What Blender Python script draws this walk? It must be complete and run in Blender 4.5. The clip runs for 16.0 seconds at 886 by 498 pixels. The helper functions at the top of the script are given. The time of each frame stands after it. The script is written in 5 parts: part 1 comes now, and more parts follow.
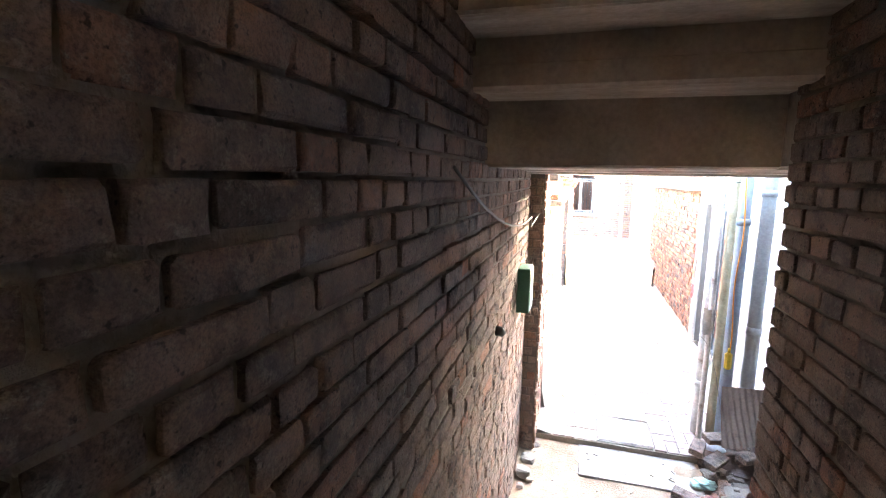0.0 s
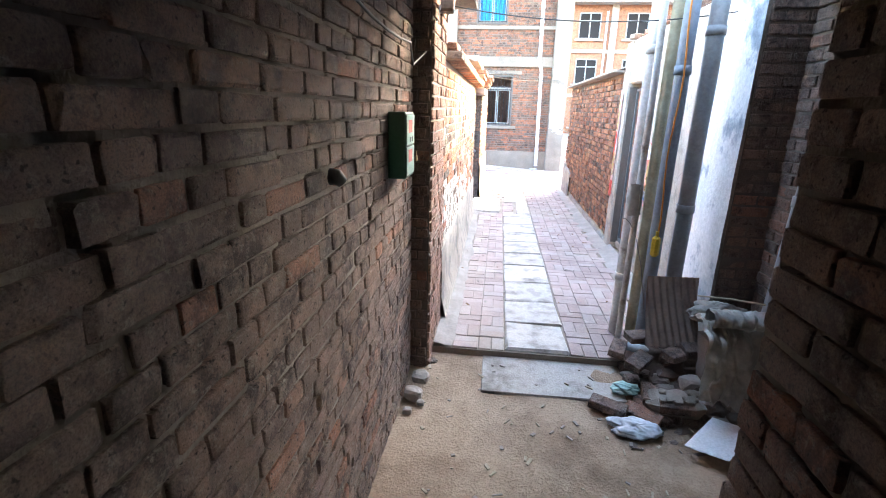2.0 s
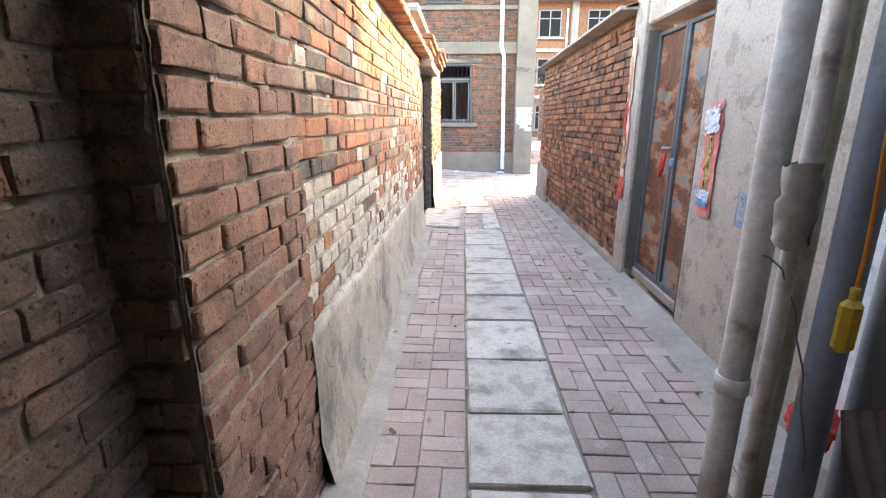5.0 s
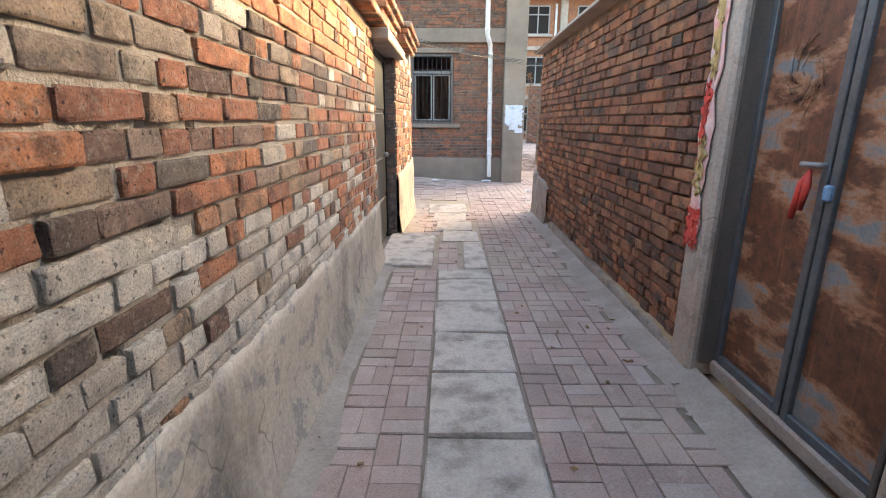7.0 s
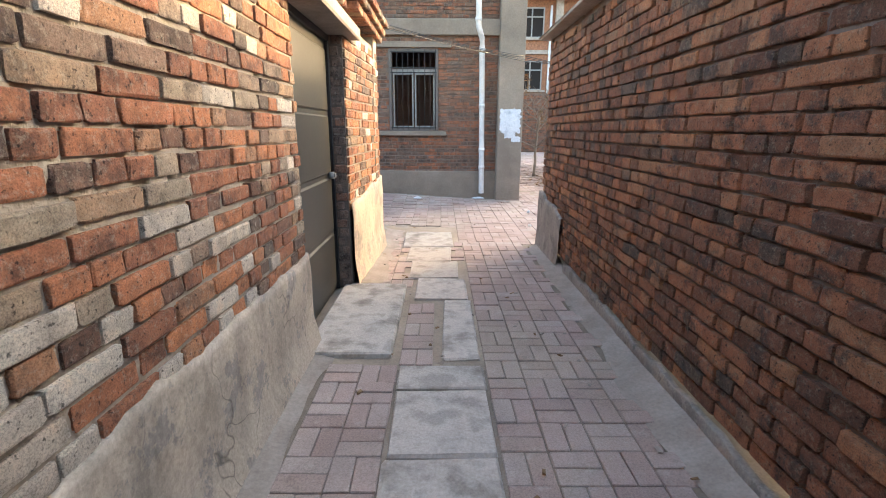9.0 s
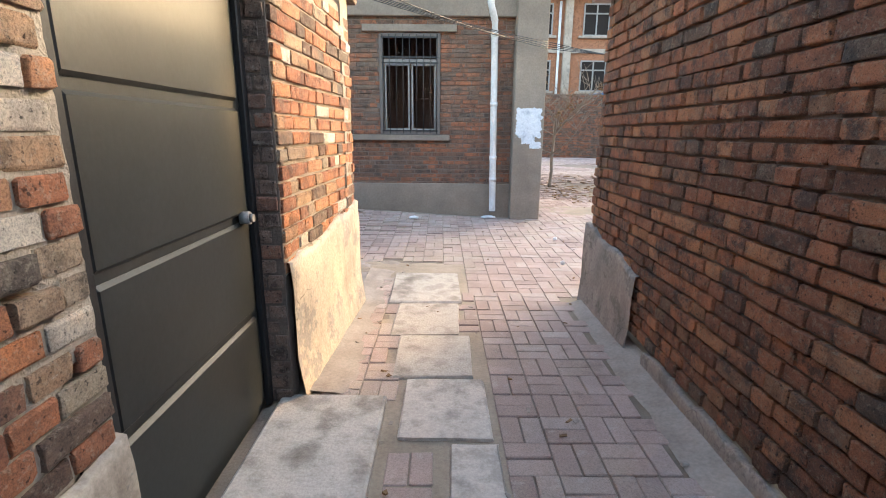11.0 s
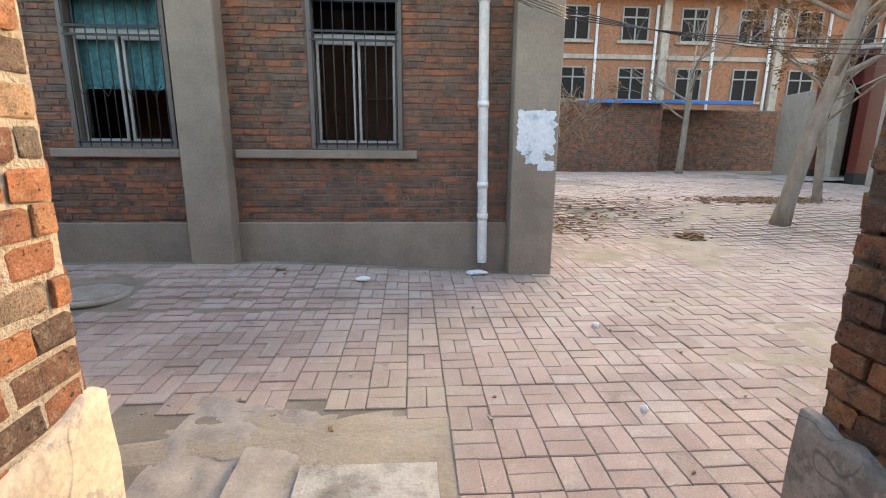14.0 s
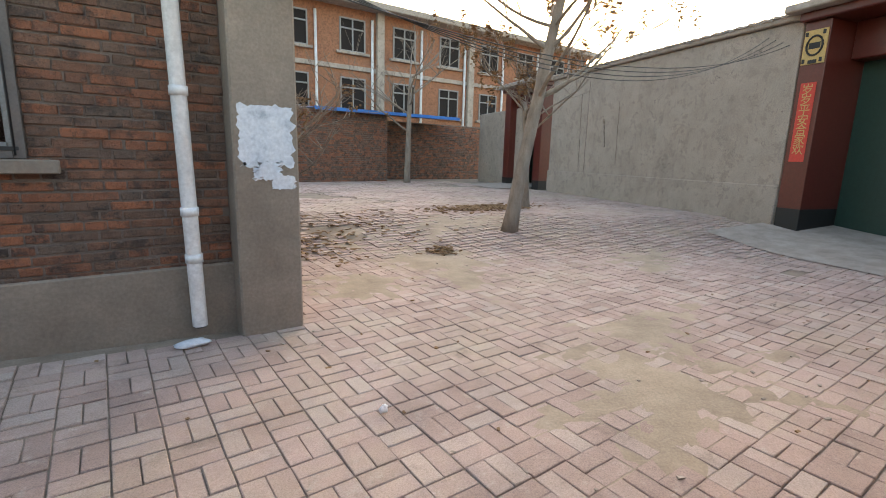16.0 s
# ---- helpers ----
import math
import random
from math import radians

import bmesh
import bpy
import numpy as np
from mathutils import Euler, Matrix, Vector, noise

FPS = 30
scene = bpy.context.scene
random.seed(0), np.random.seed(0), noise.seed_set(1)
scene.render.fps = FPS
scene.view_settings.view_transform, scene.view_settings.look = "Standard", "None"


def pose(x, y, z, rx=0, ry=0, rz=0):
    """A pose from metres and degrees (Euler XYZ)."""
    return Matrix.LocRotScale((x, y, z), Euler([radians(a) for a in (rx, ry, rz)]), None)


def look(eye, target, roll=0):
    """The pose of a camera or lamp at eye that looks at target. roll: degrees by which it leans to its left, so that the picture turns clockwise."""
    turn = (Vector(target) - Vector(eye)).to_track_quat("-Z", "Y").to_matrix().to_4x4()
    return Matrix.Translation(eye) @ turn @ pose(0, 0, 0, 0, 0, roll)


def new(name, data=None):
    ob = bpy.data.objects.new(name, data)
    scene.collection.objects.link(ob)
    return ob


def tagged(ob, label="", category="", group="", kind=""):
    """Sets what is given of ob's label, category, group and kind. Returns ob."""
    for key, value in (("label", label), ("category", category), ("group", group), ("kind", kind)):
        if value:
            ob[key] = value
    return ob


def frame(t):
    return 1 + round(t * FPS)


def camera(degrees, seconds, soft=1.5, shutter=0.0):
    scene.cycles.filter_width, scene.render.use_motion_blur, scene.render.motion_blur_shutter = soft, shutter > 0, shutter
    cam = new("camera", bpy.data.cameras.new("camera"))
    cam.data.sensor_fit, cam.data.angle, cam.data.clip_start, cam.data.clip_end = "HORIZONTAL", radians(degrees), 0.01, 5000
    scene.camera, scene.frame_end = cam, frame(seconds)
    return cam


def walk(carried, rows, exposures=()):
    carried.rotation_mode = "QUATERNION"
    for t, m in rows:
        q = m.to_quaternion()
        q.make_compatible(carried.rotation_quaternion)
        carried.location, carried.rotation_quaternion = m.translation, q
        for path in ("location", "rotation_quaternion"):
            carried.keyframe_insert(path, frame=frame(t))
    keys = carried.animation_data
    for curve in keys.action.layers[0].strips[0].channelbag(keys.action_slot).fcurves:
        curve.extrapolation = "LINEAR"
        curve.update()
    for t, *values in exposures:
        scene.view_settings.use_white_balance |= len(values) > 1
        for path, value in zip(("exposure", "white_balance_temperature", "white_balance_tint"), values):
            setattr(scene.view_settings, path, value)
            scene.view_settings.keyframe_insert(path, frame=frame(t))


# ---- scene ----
cam = camera(86.2, 16.0, 1.0)
PATH = [
    (0, (0.29, 0.841, 2.389), (-0.253, 2.742, 2.088), 1.0),
    (0.5, (0.371, 1.083, 2.213), (-0.049, 3.0, 1.828), 1.6),
    (0.6, (0.372, 1.13, 2.195), (-0.039, 3.042, 1.774), 2.2),
    (1, (0.383, 1.333, 2.065), (0.063, 3.249, 1.588), 1.3),
    (1.5, (0.407, 1.597, 1.895), (0.167, 3.502, 1.335), 1.4),
    (2, (0.44, 1.857, 1.764), (0.231, 3.762, 1.194), 1.5),
    (2.5, (0.437, 2.161, 1.608), (0.25, 4.071, 1.044), 1.7),
    (3, (0.459, 2.469, 1.444), (0.284, 4.38, 0.882), 1.7),
    (3.2, (0.443, 2.601, 1.39), (0.268, 4.513, 0.83), 1.9),
    (5.3, (0.546, 4.39, 1.384), (0.48, 6.318, 0.858), -0.1),
    (5.5, (0.541, 4.577, 1.383), (0.48, 6.505, 0.857), -0.1),
    (6, (0.616, 5.014, 1.337), (0.576, 6.945, 0.817), 0.1),
    (6.5, (0.685, 5.473, 1.33), (0.661, 7.405, 0.811), 0.3),
    (7, (0.666, 5.944, 1.332), (0.647, 7.875, 0.813), 0.3),
    (7.5, (0.741, 6.428, 1.3), (0.734, 8.362, 0.788), 0.3),
    (8, (0.705, 6.871, 1.3), (0.702, 8.806, 0.794), 0.4),
    (8.5, (0.742, 7.254, 1.319), (0.747, 9.191, 0.818), 0.3),
    (9, (0.811, 7.654, 1.322), (0.822, 9.593, 0.832), 0.3),
    (9.5, (0.79, 8.079, 1.328), (0.788, 10.02, 0.845), 0.2),
    (9.7, (0.806, 8.221, 1.319), (0.798, 10.163, 0.842), 0.2),
    (11.8, (0.757, 10.148, 1.372), (0.78, 12.088, 0.887), 0.4),
    (12, (0.732, 10.32, 1.386), (0.751, 12.26, 0.899), -0.1),
    (12.5, (0.764, 10.726, 1.38), (0.783, 12.667, 0.901), -0.1),
    (13, (0.813, 11.15, 1.379), (0.842, 13.094, 0.909), 0.1),
    (13.5, (0.784, 11.563, 1.382), (0.822, 13.508, 0.918), 0.2),
    (14, (0.852, 11.958, 1.373), (0.982, 13.905, 0.934), 0.5),
    (14.5, (0.903, 12.313, 1.36), (1.177, 14.25, 0.945), 0.8),
    (15, (0.941, 12.656, 1.378), (1.408, 14.56, 0.978), 1.2),
    (15.5, (1.072, 12.957, 1.389), (1.868, 14.749, 0.996), 1.6),
    (16, (1.119, 13.189, 1.376), (2.263, 14.784, 0.99), 1.6),
]
EXPOSURES = [(0.0, 7.1, 6300, 12), (0.5, 6.6, 6200, 11), (1.0, 6.0, 6000, 10), (1.5, 5.6, 6000, 10), (2.0, 5.3, 6000, 10), (3.0, 5.1, 6150, 10), (5.3, 4.32, 6500, 11), (7.0, 3.55, 6700, 12),
             (9.0, 3.45, 6700, 11), (12.0, 3.3, 6600, 11), (14.0, 3.03, 6900, 11), (16.0, 2.72, 7200, 12)]
walk(cam, [(t, look(eye, target, roll)) for t, eye, target, roll in PATH], EXPOSURES)

# ---- world, sun ----
world = bpy.data.worlds.new("world")
scene.world = world
world.use_nodes = True
wn = world.node_tree
sky = wn.nodes.new("ShaderNodeTexSky")
sky.sky_type = 'NISHITA'
sky.sun_disc = False
sky.sun_elevation = radians(14)
sky.sun_rotation = radians(49)
sky.dust_density = 4.0
sky.air_density = 1.2
wn.nodes["Background"].inputs["Strength"].default_value = 0.15
wn.links.new(sky.outputs[0], wn.nodes["Background"].inputs["Color"])
sun_data = bpy.data.lights.new("sun", 'SUN')
sun_data.energy = 0.75
sun_data.angle = radians(2.0)
sun_data.color = (1.0, 0.66, 0.34)
sun = new("sun", sun_data)
sun.matrix_world = look((math.sin(radians(49)) * 40, math.cos(radians(49)) * 40 + 13, math.tan(radians(14)) * 40), (0, 13, 0))


# ---- materials ----
def material(name, rough=0.85, metal=0.0):
    m = bpy.data.materials.new(name)
    m.use_nodes = True
    b = m.node_tree.nodes["Principled BSDF"]
    b.inputs["Roughness"].default_value = rough
    b.inputs["Metallic"].default_value = metal
    return m, m.node_tree.nodes, m.node_tree.links, b


def noise_node(n, l, scale, detail=6, coord="Object", stretch=None, rough=0.6):
    tc = n.new("ShaderNodeTexCoord") if coord != "World" else n.new("ShaderNodeNewGeometry")
    out = tc.outputs["Position"] if coord == "World" else tc.outputs[coord]
    if stretch:
        mp = n.new("ShaderNodeMapping")
        mp.inputs["Scale"].default_value = stretch
        l.new(out, mp.inputs[0])
        out = mp.outputs[0]
    t = n.new("ShaderNodeTexNoise")
    t.inputs["Scale"].default_value = scale
    t.inputs["Detail"].default_value = detail
    t.inputs["Roughness"].default_value = rough
    l.new(out, t.inputs["Vector"])
    return t.outputs["Fac"]


def ramp(n, l, fac, stops, mode='LINEAR'):
    r = n.new("ShaderNodeValToRGB")
    r.color_ramp.interpolation = mode
    e = r.color_ramp.elements
    e[0].position, e[0].color = stops[0][0], (*stops[0][1], 1)
    e[1].position, e[1].color = stops[-1][0], (*stops[-1][1], 1)
    for p, c in stops[1:-1]:
        x = e.new(p)
        x.color = (*c, 1)
    l.new(fac, r.inputs[0])
    return r.outputs[0]


def blend(n, l, fac, a, b, mode='MIX'):
    m = n.new("ShaderNodeMix")
    m.data_type, m.blend_type = 'RGBA', mode
    if isinstance(fac, float):
        m.inputs[0].default_value = fac
    else:
        l.new(fac, m.inputs[0])
    for v, i in ((a, 6), (b, 7)):
        if isinstance(v, tuple):
            m.inputs[i].default_value = (*v, 1)
        else:
            l.new(v, m.inputs[i])
    return m.outputs[2]


def bump(n, l, b, height, strength=0.4, dist=0.01):
    k = n.new("ShaderNodeBump")
    k.inputs["Strength"].default_value = strength
    k.inputs["Distance"].default_value = dist
    l.new(height, k.inputs["Height"])
    l.new(k.outputs[0], b.inputs["Normal"])


def grey(v):
    return (v, v, v)


def piece_tone(n, l):
    """A number of its own for each piece, from the object's random number and the piece's tone."""
    oi = n.new("ShaderNodeObjectInfo")
    at = n.new("ShaderNodeAttribute")
    at.attribute_name = "tone"
    add = n.new("ShaderNodeMath")
    add.operation = 'ADD'
    l.new(oi.outputs["Random"], add.inputs[0])
    l.new(at.outputs["Fac"], add.inputs[1])
    fr = n.new("ShaderNodeMath")
    fr.operation = 'FRACT'
    l.new(add.outputs[0], fr.inputs[0])
    return fr.outputs[0]


def brick_material(name, stops, dust=(0.30, 0.27, 0.23), dust_amount=0.35, rough=0.9, soot=0.75, smear=0.58):
    """Fired clay: a colour for each brick, fire-blackened and dusty patches, smeared mortar, pits and grain."""
    m, n, l, b = material(name, rough)
    base = ramp(n, l, piece_tone(n, l), stops)
    hue = noise_node(n, l, 13, 5, "World", rough=0.6)
    base = blend(n, l, 0.75, base, ramp(n, l, hue, [(0.3, (0.5, 0.46, 0.44)), (0.55, (1.0, 0.96, 0.92)), (0.75, (1.25, 1.05, 0.9))]), 'MULTIPLY')
    patches = noise_node(n, l, 6, 10, "World", rough=0.75)
    base = blend(n, l, ramp(n, l, patches, [(0.5, grey(0)), (0.6, grey(soot))]), base, (0.045, 0.034, 0.03))
    fine = noise_node(n, l, 42, 9, "World", rough=0.8)
    base = blend(n, l, ramp(n, l, fine, [(0.52, grey(0)), (0.62, grey(dust_amount))]), base, dust)
    wipe = noise_node(n, l, 9, 12, "World", (1, 1, 1.7), 0.8)
    base = blend(n, l, ramp(n, l, wipe, [(smear, grey(0)), (smear + 0.05, grey(0.85))]), base, dust)
    grain = noise_node(n, l, 190, 5, "World", rough=0.8)
    base = blend(n, l, 0.7, base, ramp(n, l, grain, [(0.36, grey(0.25)), (0.56, grey(1.0))]), 'MULTIPLY')
    pits = noise_node(n, l, 75, 3, "World", rough=0.5)
    base = blend(n, l, 1.0, base, ramp(n, l, pits, [(0.3, grey(0.25)), (0.38, grey(1.0))]), 'MULTIPLY')
    l.new(base, b.inputs["Base Color"])
    bump(n, l, b, noise_node(n, l, 60, 11, "World", rough=0.82), 1.0, 0.016)
    return m


def mottled(name, stops, scale=3.0, fine=50, rough=0.9, bump_s=0.4, metal=0.0, tone=0.0, stretch=None, dist=0.006):
    m, n, l, b = material(name, rough, metal)
    c = ramp(n, l, noise_node(n, l, scale, 9, "World", stretch, 0.65), stops)
    f = noise_node(n, l, fine, 6, "World")
    c = blend(n, l, 0.55, c, ramp(n, l, f, [(0.3, grey(0.55)), (0.7, grey(1.0))]), 'MULTIPLY')
    if tone:
        c = blend(n, l, tone, c, ramp(n, l, piece_tone(n, l), [(0, grey(0.45)), (1, grey(1.0))]), 'MULTIPLY')
    l.new(c, b.inputs["Base Color"])
    bump(n, l, b, f, bump_s, dist)
    return m


def plain(name, color, rough=0.6, metal=0.0, vary=0.25, scale=14):
    dark = tuple(c * (1 - vary) for c in color)
    return mottled(name, [(0.3, dark), (0.7, color)], scale, 70, rough, 0.12, metal)


BRICK_RED = brick_material("alley_brick", [(0.0, (0.199, 0.106, 0.072)), (0.12, (0.174, 0.148, 0.122)), (0.2, (0.400, 0.170, 0.100)), (0.5, (0.560, 0.233, 0.122)),
                                           (0.68, (0.666, 0.282, 0.130)), (0.78, (0.507, 0.339, 0.215)), (0.9, (0.479, 0.409, 0.316)), (1.0, (0.266, 0.141, 0.100))], (0.617, 0.549, 0.440), 0.35, soot=0.6, smear=0.62)
BRICK_WHITE = brick_material("limewashed_brick", [(0, (0.74, 0.68, 0.58)), (0.5, (0.83, 0.78, 0.69)), (1, (0.62, 0.55, 0.46))], (0.6, 0.52, 0.42), 0.3, soot=0.15, smear=0.62)
BRICK_PIER = brick_material("pier_brick", [(0.0, (0.33, 0.2, 0.15)), (0.5, (0.42, 0.24, 0.175)), (0.85, (0.47, 0.25, 0.17)), (1.0, (0.4, 0.29, 0.22))], (0.48, 0.4, 0.32), 0.35, soot=0.3, smear=0.66)
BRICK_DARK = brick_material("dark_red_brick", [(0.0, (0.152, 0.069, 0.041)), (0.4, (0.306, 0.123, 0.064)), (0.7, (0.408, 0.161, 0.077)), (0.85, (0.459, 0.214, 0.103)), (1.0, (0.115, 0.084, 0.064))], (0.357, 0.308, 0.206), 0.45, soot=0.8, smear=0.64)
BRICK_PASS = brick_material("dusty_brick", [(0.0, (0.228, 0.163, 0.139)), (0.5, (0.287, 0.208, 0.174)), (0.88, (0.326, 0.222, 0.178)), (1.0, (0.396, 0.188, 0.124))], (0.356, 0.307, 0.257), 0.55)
# Darkened as a whole: the court facade's shade is partly in these stops.
BRICK_FACADE = brick_material("facade_brick", [(0.0, (0.16, 0.105, 0.08)), (0.3, (0.21, 0.12, 0.082)), (0.5, (0.27, 0.115, 0.068)), (0.8, (0.37, 0.145, 0.075)), (0.92, (0.2, 0.14, 0.105)), (1.0, (0.14, 0.1, 0.08))], (0.25, 0.195, 0.155), 0.35, soot=0.8, smear=0.62)
MORTAR = mottled("mortar", [(0.3, (0.33, 0.28, 0.22)), (0.7, (0.5, 0.44, 0.36))], 4, 90, 0.95, 0.9, dist=0.015)
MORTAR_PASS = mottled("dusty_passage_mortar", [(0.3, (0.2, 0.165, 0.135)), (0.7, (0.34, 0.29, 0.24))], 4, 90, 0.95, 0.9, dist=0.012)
MORTAR_DARK = mottled("dark_mortar", [(0.3, (0.128, 0.098, 0.083)), (0.7, (0.235, 0.186, 0.156))], 4, 90, 0.95, 0.9, dist=0.015)


def cement_skin(name, pale, mid, dark, damp):
    """Trowelled cement: clouded tone, crisp flaked patches, damp stains, hairline cracks and grit."""
    m, n, l, b = material(name, 0.92)
    c = ramp(n, l, noise_node(n, l, 2.2, 8, "World", rough=0.62), [(0.3, mid), (0.62, pale)])
    flake = noise_node(n, l, 5, 12, "World", rough=0.72)
    c = blend(n, l, ramp(n, l, flake, [(0.54, grey(0)), (0.57, grey(0.75))]), c, dark)
    stain = noise_node(n, l, 1.1, 9, "World", (1, 1, 0.45), 0.7)
    c = blend(n, l, ramp(n, l, stain, [(0.5, grey(0)), (0.66, grey(damp))]), c, (0.09, 0.08, 0.07))
    g = n.new("ShaderNodeNewGeometry")
    warp = n.new("ShaderNodeTexNoise")
    warp.inputs["Scale"].default_value = 3.0
    l.new(g.outputs["Position"], warp.inputs["Vector"])
    add = n.new("ShaderNodeMix")
    add.data_type = 'VECTOR'
    add.inputs[0].default_value = 0.35
    l.new(g.outputs["Position"], add.inputs[4])
    l.new(warp.outputs["Color"], add.inputs[5])
    vo = n.new("ShaderNodeTexVoronoi")
    vo.feature = 'DISTANCE_TO_EDGE'
    vo.inputs["Scale"].default_value = 2.6
    l.new(add.outputs[1], vo.inputs["Vector"])
    some = ramp(n, l, noise_node(n, l, 1.7, 3, "World"), [(0.5, grey(0)), (0.56, grey(0.8))])
    line = ramp(n, l, vo.outputs["Distance"], [(0.001, grey(0.8)), (0.006, grey(0))])
    c = blend(n, l, blend(n, l, 1.0, line, some, 'MULTIPLY'), c, (0.06, 0.05, 0.045))
    f = noise_node(n, l, 60, 8, "World", rough=0.75)
    c = blend(n, l, 0.6, c, ramp(n, l, f, [(0.34, grey(0.45)), (0.6, grey(1.0))]), 'MULTIPLY')
    l.new(c, b.inputs["Base Color"])
    bump(n, l, b, noise_node(n, l, 22, 10, "World", rough=0.72), 0.35, 0.01)
    return m


PLASTER = cement_skin("grey_cement_render", (0.46, 0.39, 0.325), (0.35, 0.295, 0.245), (0.28, 0.24, 0.2), 0.35)
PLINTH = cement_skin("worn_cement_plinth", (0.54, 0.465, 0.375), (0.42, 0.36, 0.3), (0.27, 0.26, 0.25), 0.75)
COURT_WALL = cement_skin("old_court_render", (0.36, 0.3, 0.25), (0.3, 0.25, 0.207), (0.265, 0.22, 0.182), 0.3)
# Darker copy of PLINTH: the east side's shade is put into the colour.
PLINTH_SHADED = cement_skin("shaded_cement_plinth", (0.34, 0.29, 0.25), (0.25, 0.215, 0.185), (0.17, 0.15, 0.13), 0.75)
# Dark tone carries the shade of the gate's recessed concrete jambs.
JAMB = mottled("shaded_gate_jamb", [(0.3, (0.07, 0.058, 0.05)), (0.7, (0.15, 0.125, 0.105))], 5, 60, 0.85, 0.4, stretch=(1, 1, 0.3))
WHITEWASH = mottled("peeling_whitewash", [(0.36, (0.24, 0.28, 0.33)), (0.43, (0.42, 0.45, 0.49)), (0.48, (0.72, 0.72, 0.72)), (0.7, (0.82, 0.81, 0.79))], 2.6, 30, 0.85, 0.5)
CONCRETE = mottled("concrete", [(0.3, (0.254, 0.211, 0.179)), (0.6, (0.381, 0.328, 0.284)), (0.8, (0.455, 0.392, 0.341))], 3.5, 60, 0.9, 0.35)
FRENDER = mottled("brown_grey_render", [(0.25, (0.164, 0.133, 0.105)), (0.5, (0.229, 0.186, 0.148)), (0.75, (0.295, 0.241, 0.192))], 1.8, 45, 0.92, 0.3)
SOFFIT = mottled("board_marked_concrete", [(0.3, (0.34, 0.28, 0.23)), (0.55, (0.5, 0.43, 0.37)), (0.75, (0.6, 0.55, 0.48))], 2.5, 40, 0.92, 0.5, stretch=(1, 4, 1))
SLAB = mottled("cement_slab", [(0.3, (0.2, 0.175, 0.145)), (0.4, (0.36, 0.32, 0.275)), (0.47, (0.52, 0.465, 0.41)), (0.54, (0.6, 0.54, 0.475)), (0.62, (0.42, 0.375, 0.325)), (0.75, (0.5, 0.44, 0.38))], 3.2, 70, 0.9, 0.7, tone=0.4)


def paver_material():
    """Clay pavers, each of its own tone, with tracked sand in broad drifts and dark foot-worn stains."""
    m, n, l, b = material("clay_paver", 0.85)
    c = ramp(n, l, piece_tone(n, l), [(0.0, (0.37, 0.27, 0.238)), (0.4, (0.42, 0.308, 0.27)), (0.75, (0.45, 0.342, 0.302)), (1.0, (0.455, 0.372, 0.33))])
    c = blend(n, l, 0.8, c, ramp(n, l, noise_node(n, l, 1.3, 9, "World", rough=0.65), [(0.32, grey(0.62)), (0.6, grey(1.05))]), 'MULTIPLY')
    sand = noise_node(n, l, 0.55, 10, "World", rough=0.68)
    c = blend(n, l, ramp(n, l, sand, [(0.5, grey(0)), (0.66, grey(0.75))]), c, (0.42, 0.345, 0.265))
    wear = noise_node(n, l, 9, 10, "World", rough=0.75)
    c = blend(n, l, ramp(n, l, wear, [(0.56, grey(0)), (0.66, grey(0.5))]), c, (0.5, 0.44, 0.38))
    c = blend(n, l, ramp(n, l, noise_node(n, l, 3.4, 8, "World", rough=0.7), [(0.58, grey(0)), (0.7, grey(0.5))]), c, (0.12, 0.095, 0.08))
    f = noise_node(n, l, 120, 6, "World", rough=0.8)
    c = blend(n, l, 0.6, c, ramp(n, l, f, [(0.36, grey(0.4)), (0.58, grey(1.0))]), 'MULTIPLY')
    l.new(c, b.inputs["Base Color"])
    bump(n, l, b, noise_node(n, l, 70, 9, "World", rough=0.8), 0.5, 0.008)
    return m


PAVER = paver_material()
SAND = mottled("sandy_soil", [(0.3, (0.24, 0.195, 0.15)), (0.55, (0.36, 0.295, 0.225)), (0.8, (0.46, 0.38, 0.3))], 2.0, 60, 0.95, 0.7)
JOINT = mottled("joint_dirt", [(0.3, (0.17, 0.135, 0.105)), (0.7, (0.3, 0.245, 0.19))], 3.0, 80, 0.95, 0.6)
DIRT = mottled("trodden_dirt", [(0.28, (0.169, 0.109, 0.069)), (0.45, (0.312, 0.218, 0.146)), (0.58, (0.442, 0.321, 0.221)), (0.75, (0.338, 0.236, 0.161))], 2.2, 60, 0.95, 0.9, dist=0.012)
BARK = mottled("bark", [(0.3, (0.15, 0.12, 0.095)), (0.7, (0.30, 0.25, 0.205))], 8, 60, 0.95, 0.8, stretch=(1, 1, 0.3))
LEAF = mottled("dry_leaf", [(0.3, (0.16, 0.085, 0.04)), (0.7, (0.33, 0.2, 0.095))], 12, 60, 0.9, 0.3, tone=0.5)
WHITE_PIPE = mottled("white_plastic_pipe", [(0.3, (0.52, 0.51, 0.5)), (0.7, (0.75, 0.75, 0.75))], 3, 40, 0.45, 0.06)
GREY_PIPE = mottled("grey_plastic_pipe", [(0.3, (0.2, 0.2, 0.205)), (0.7, (0.33, 0.335, 0.34))], 3, 40, 0.5, 0.08)
BLUE_PIPE = mottled("blue_grey_pipe", [(0.3, (0.2, 0.23, 0.27)), (0.7, (0.3, 0.34, 0.4))], 3, 40, 0.5, 0.08)
DIRTY_PIPE = mottled("dusty_wrapped_pipe", [(0.3, (0.24, 0.19, 0.15)), (0.42, (0.5, 0.46, 0.41)), (0.6, (0.66, 0.64, 0.6))], 6, 40, 0.7, 0.3)
POLE = mottled("weathered_pole", [(0.3, (0.3, 0.25, 0.15)), (0.7, (0.48, 0.43, 0.3))], 6, 40, 0.8, 0.4)
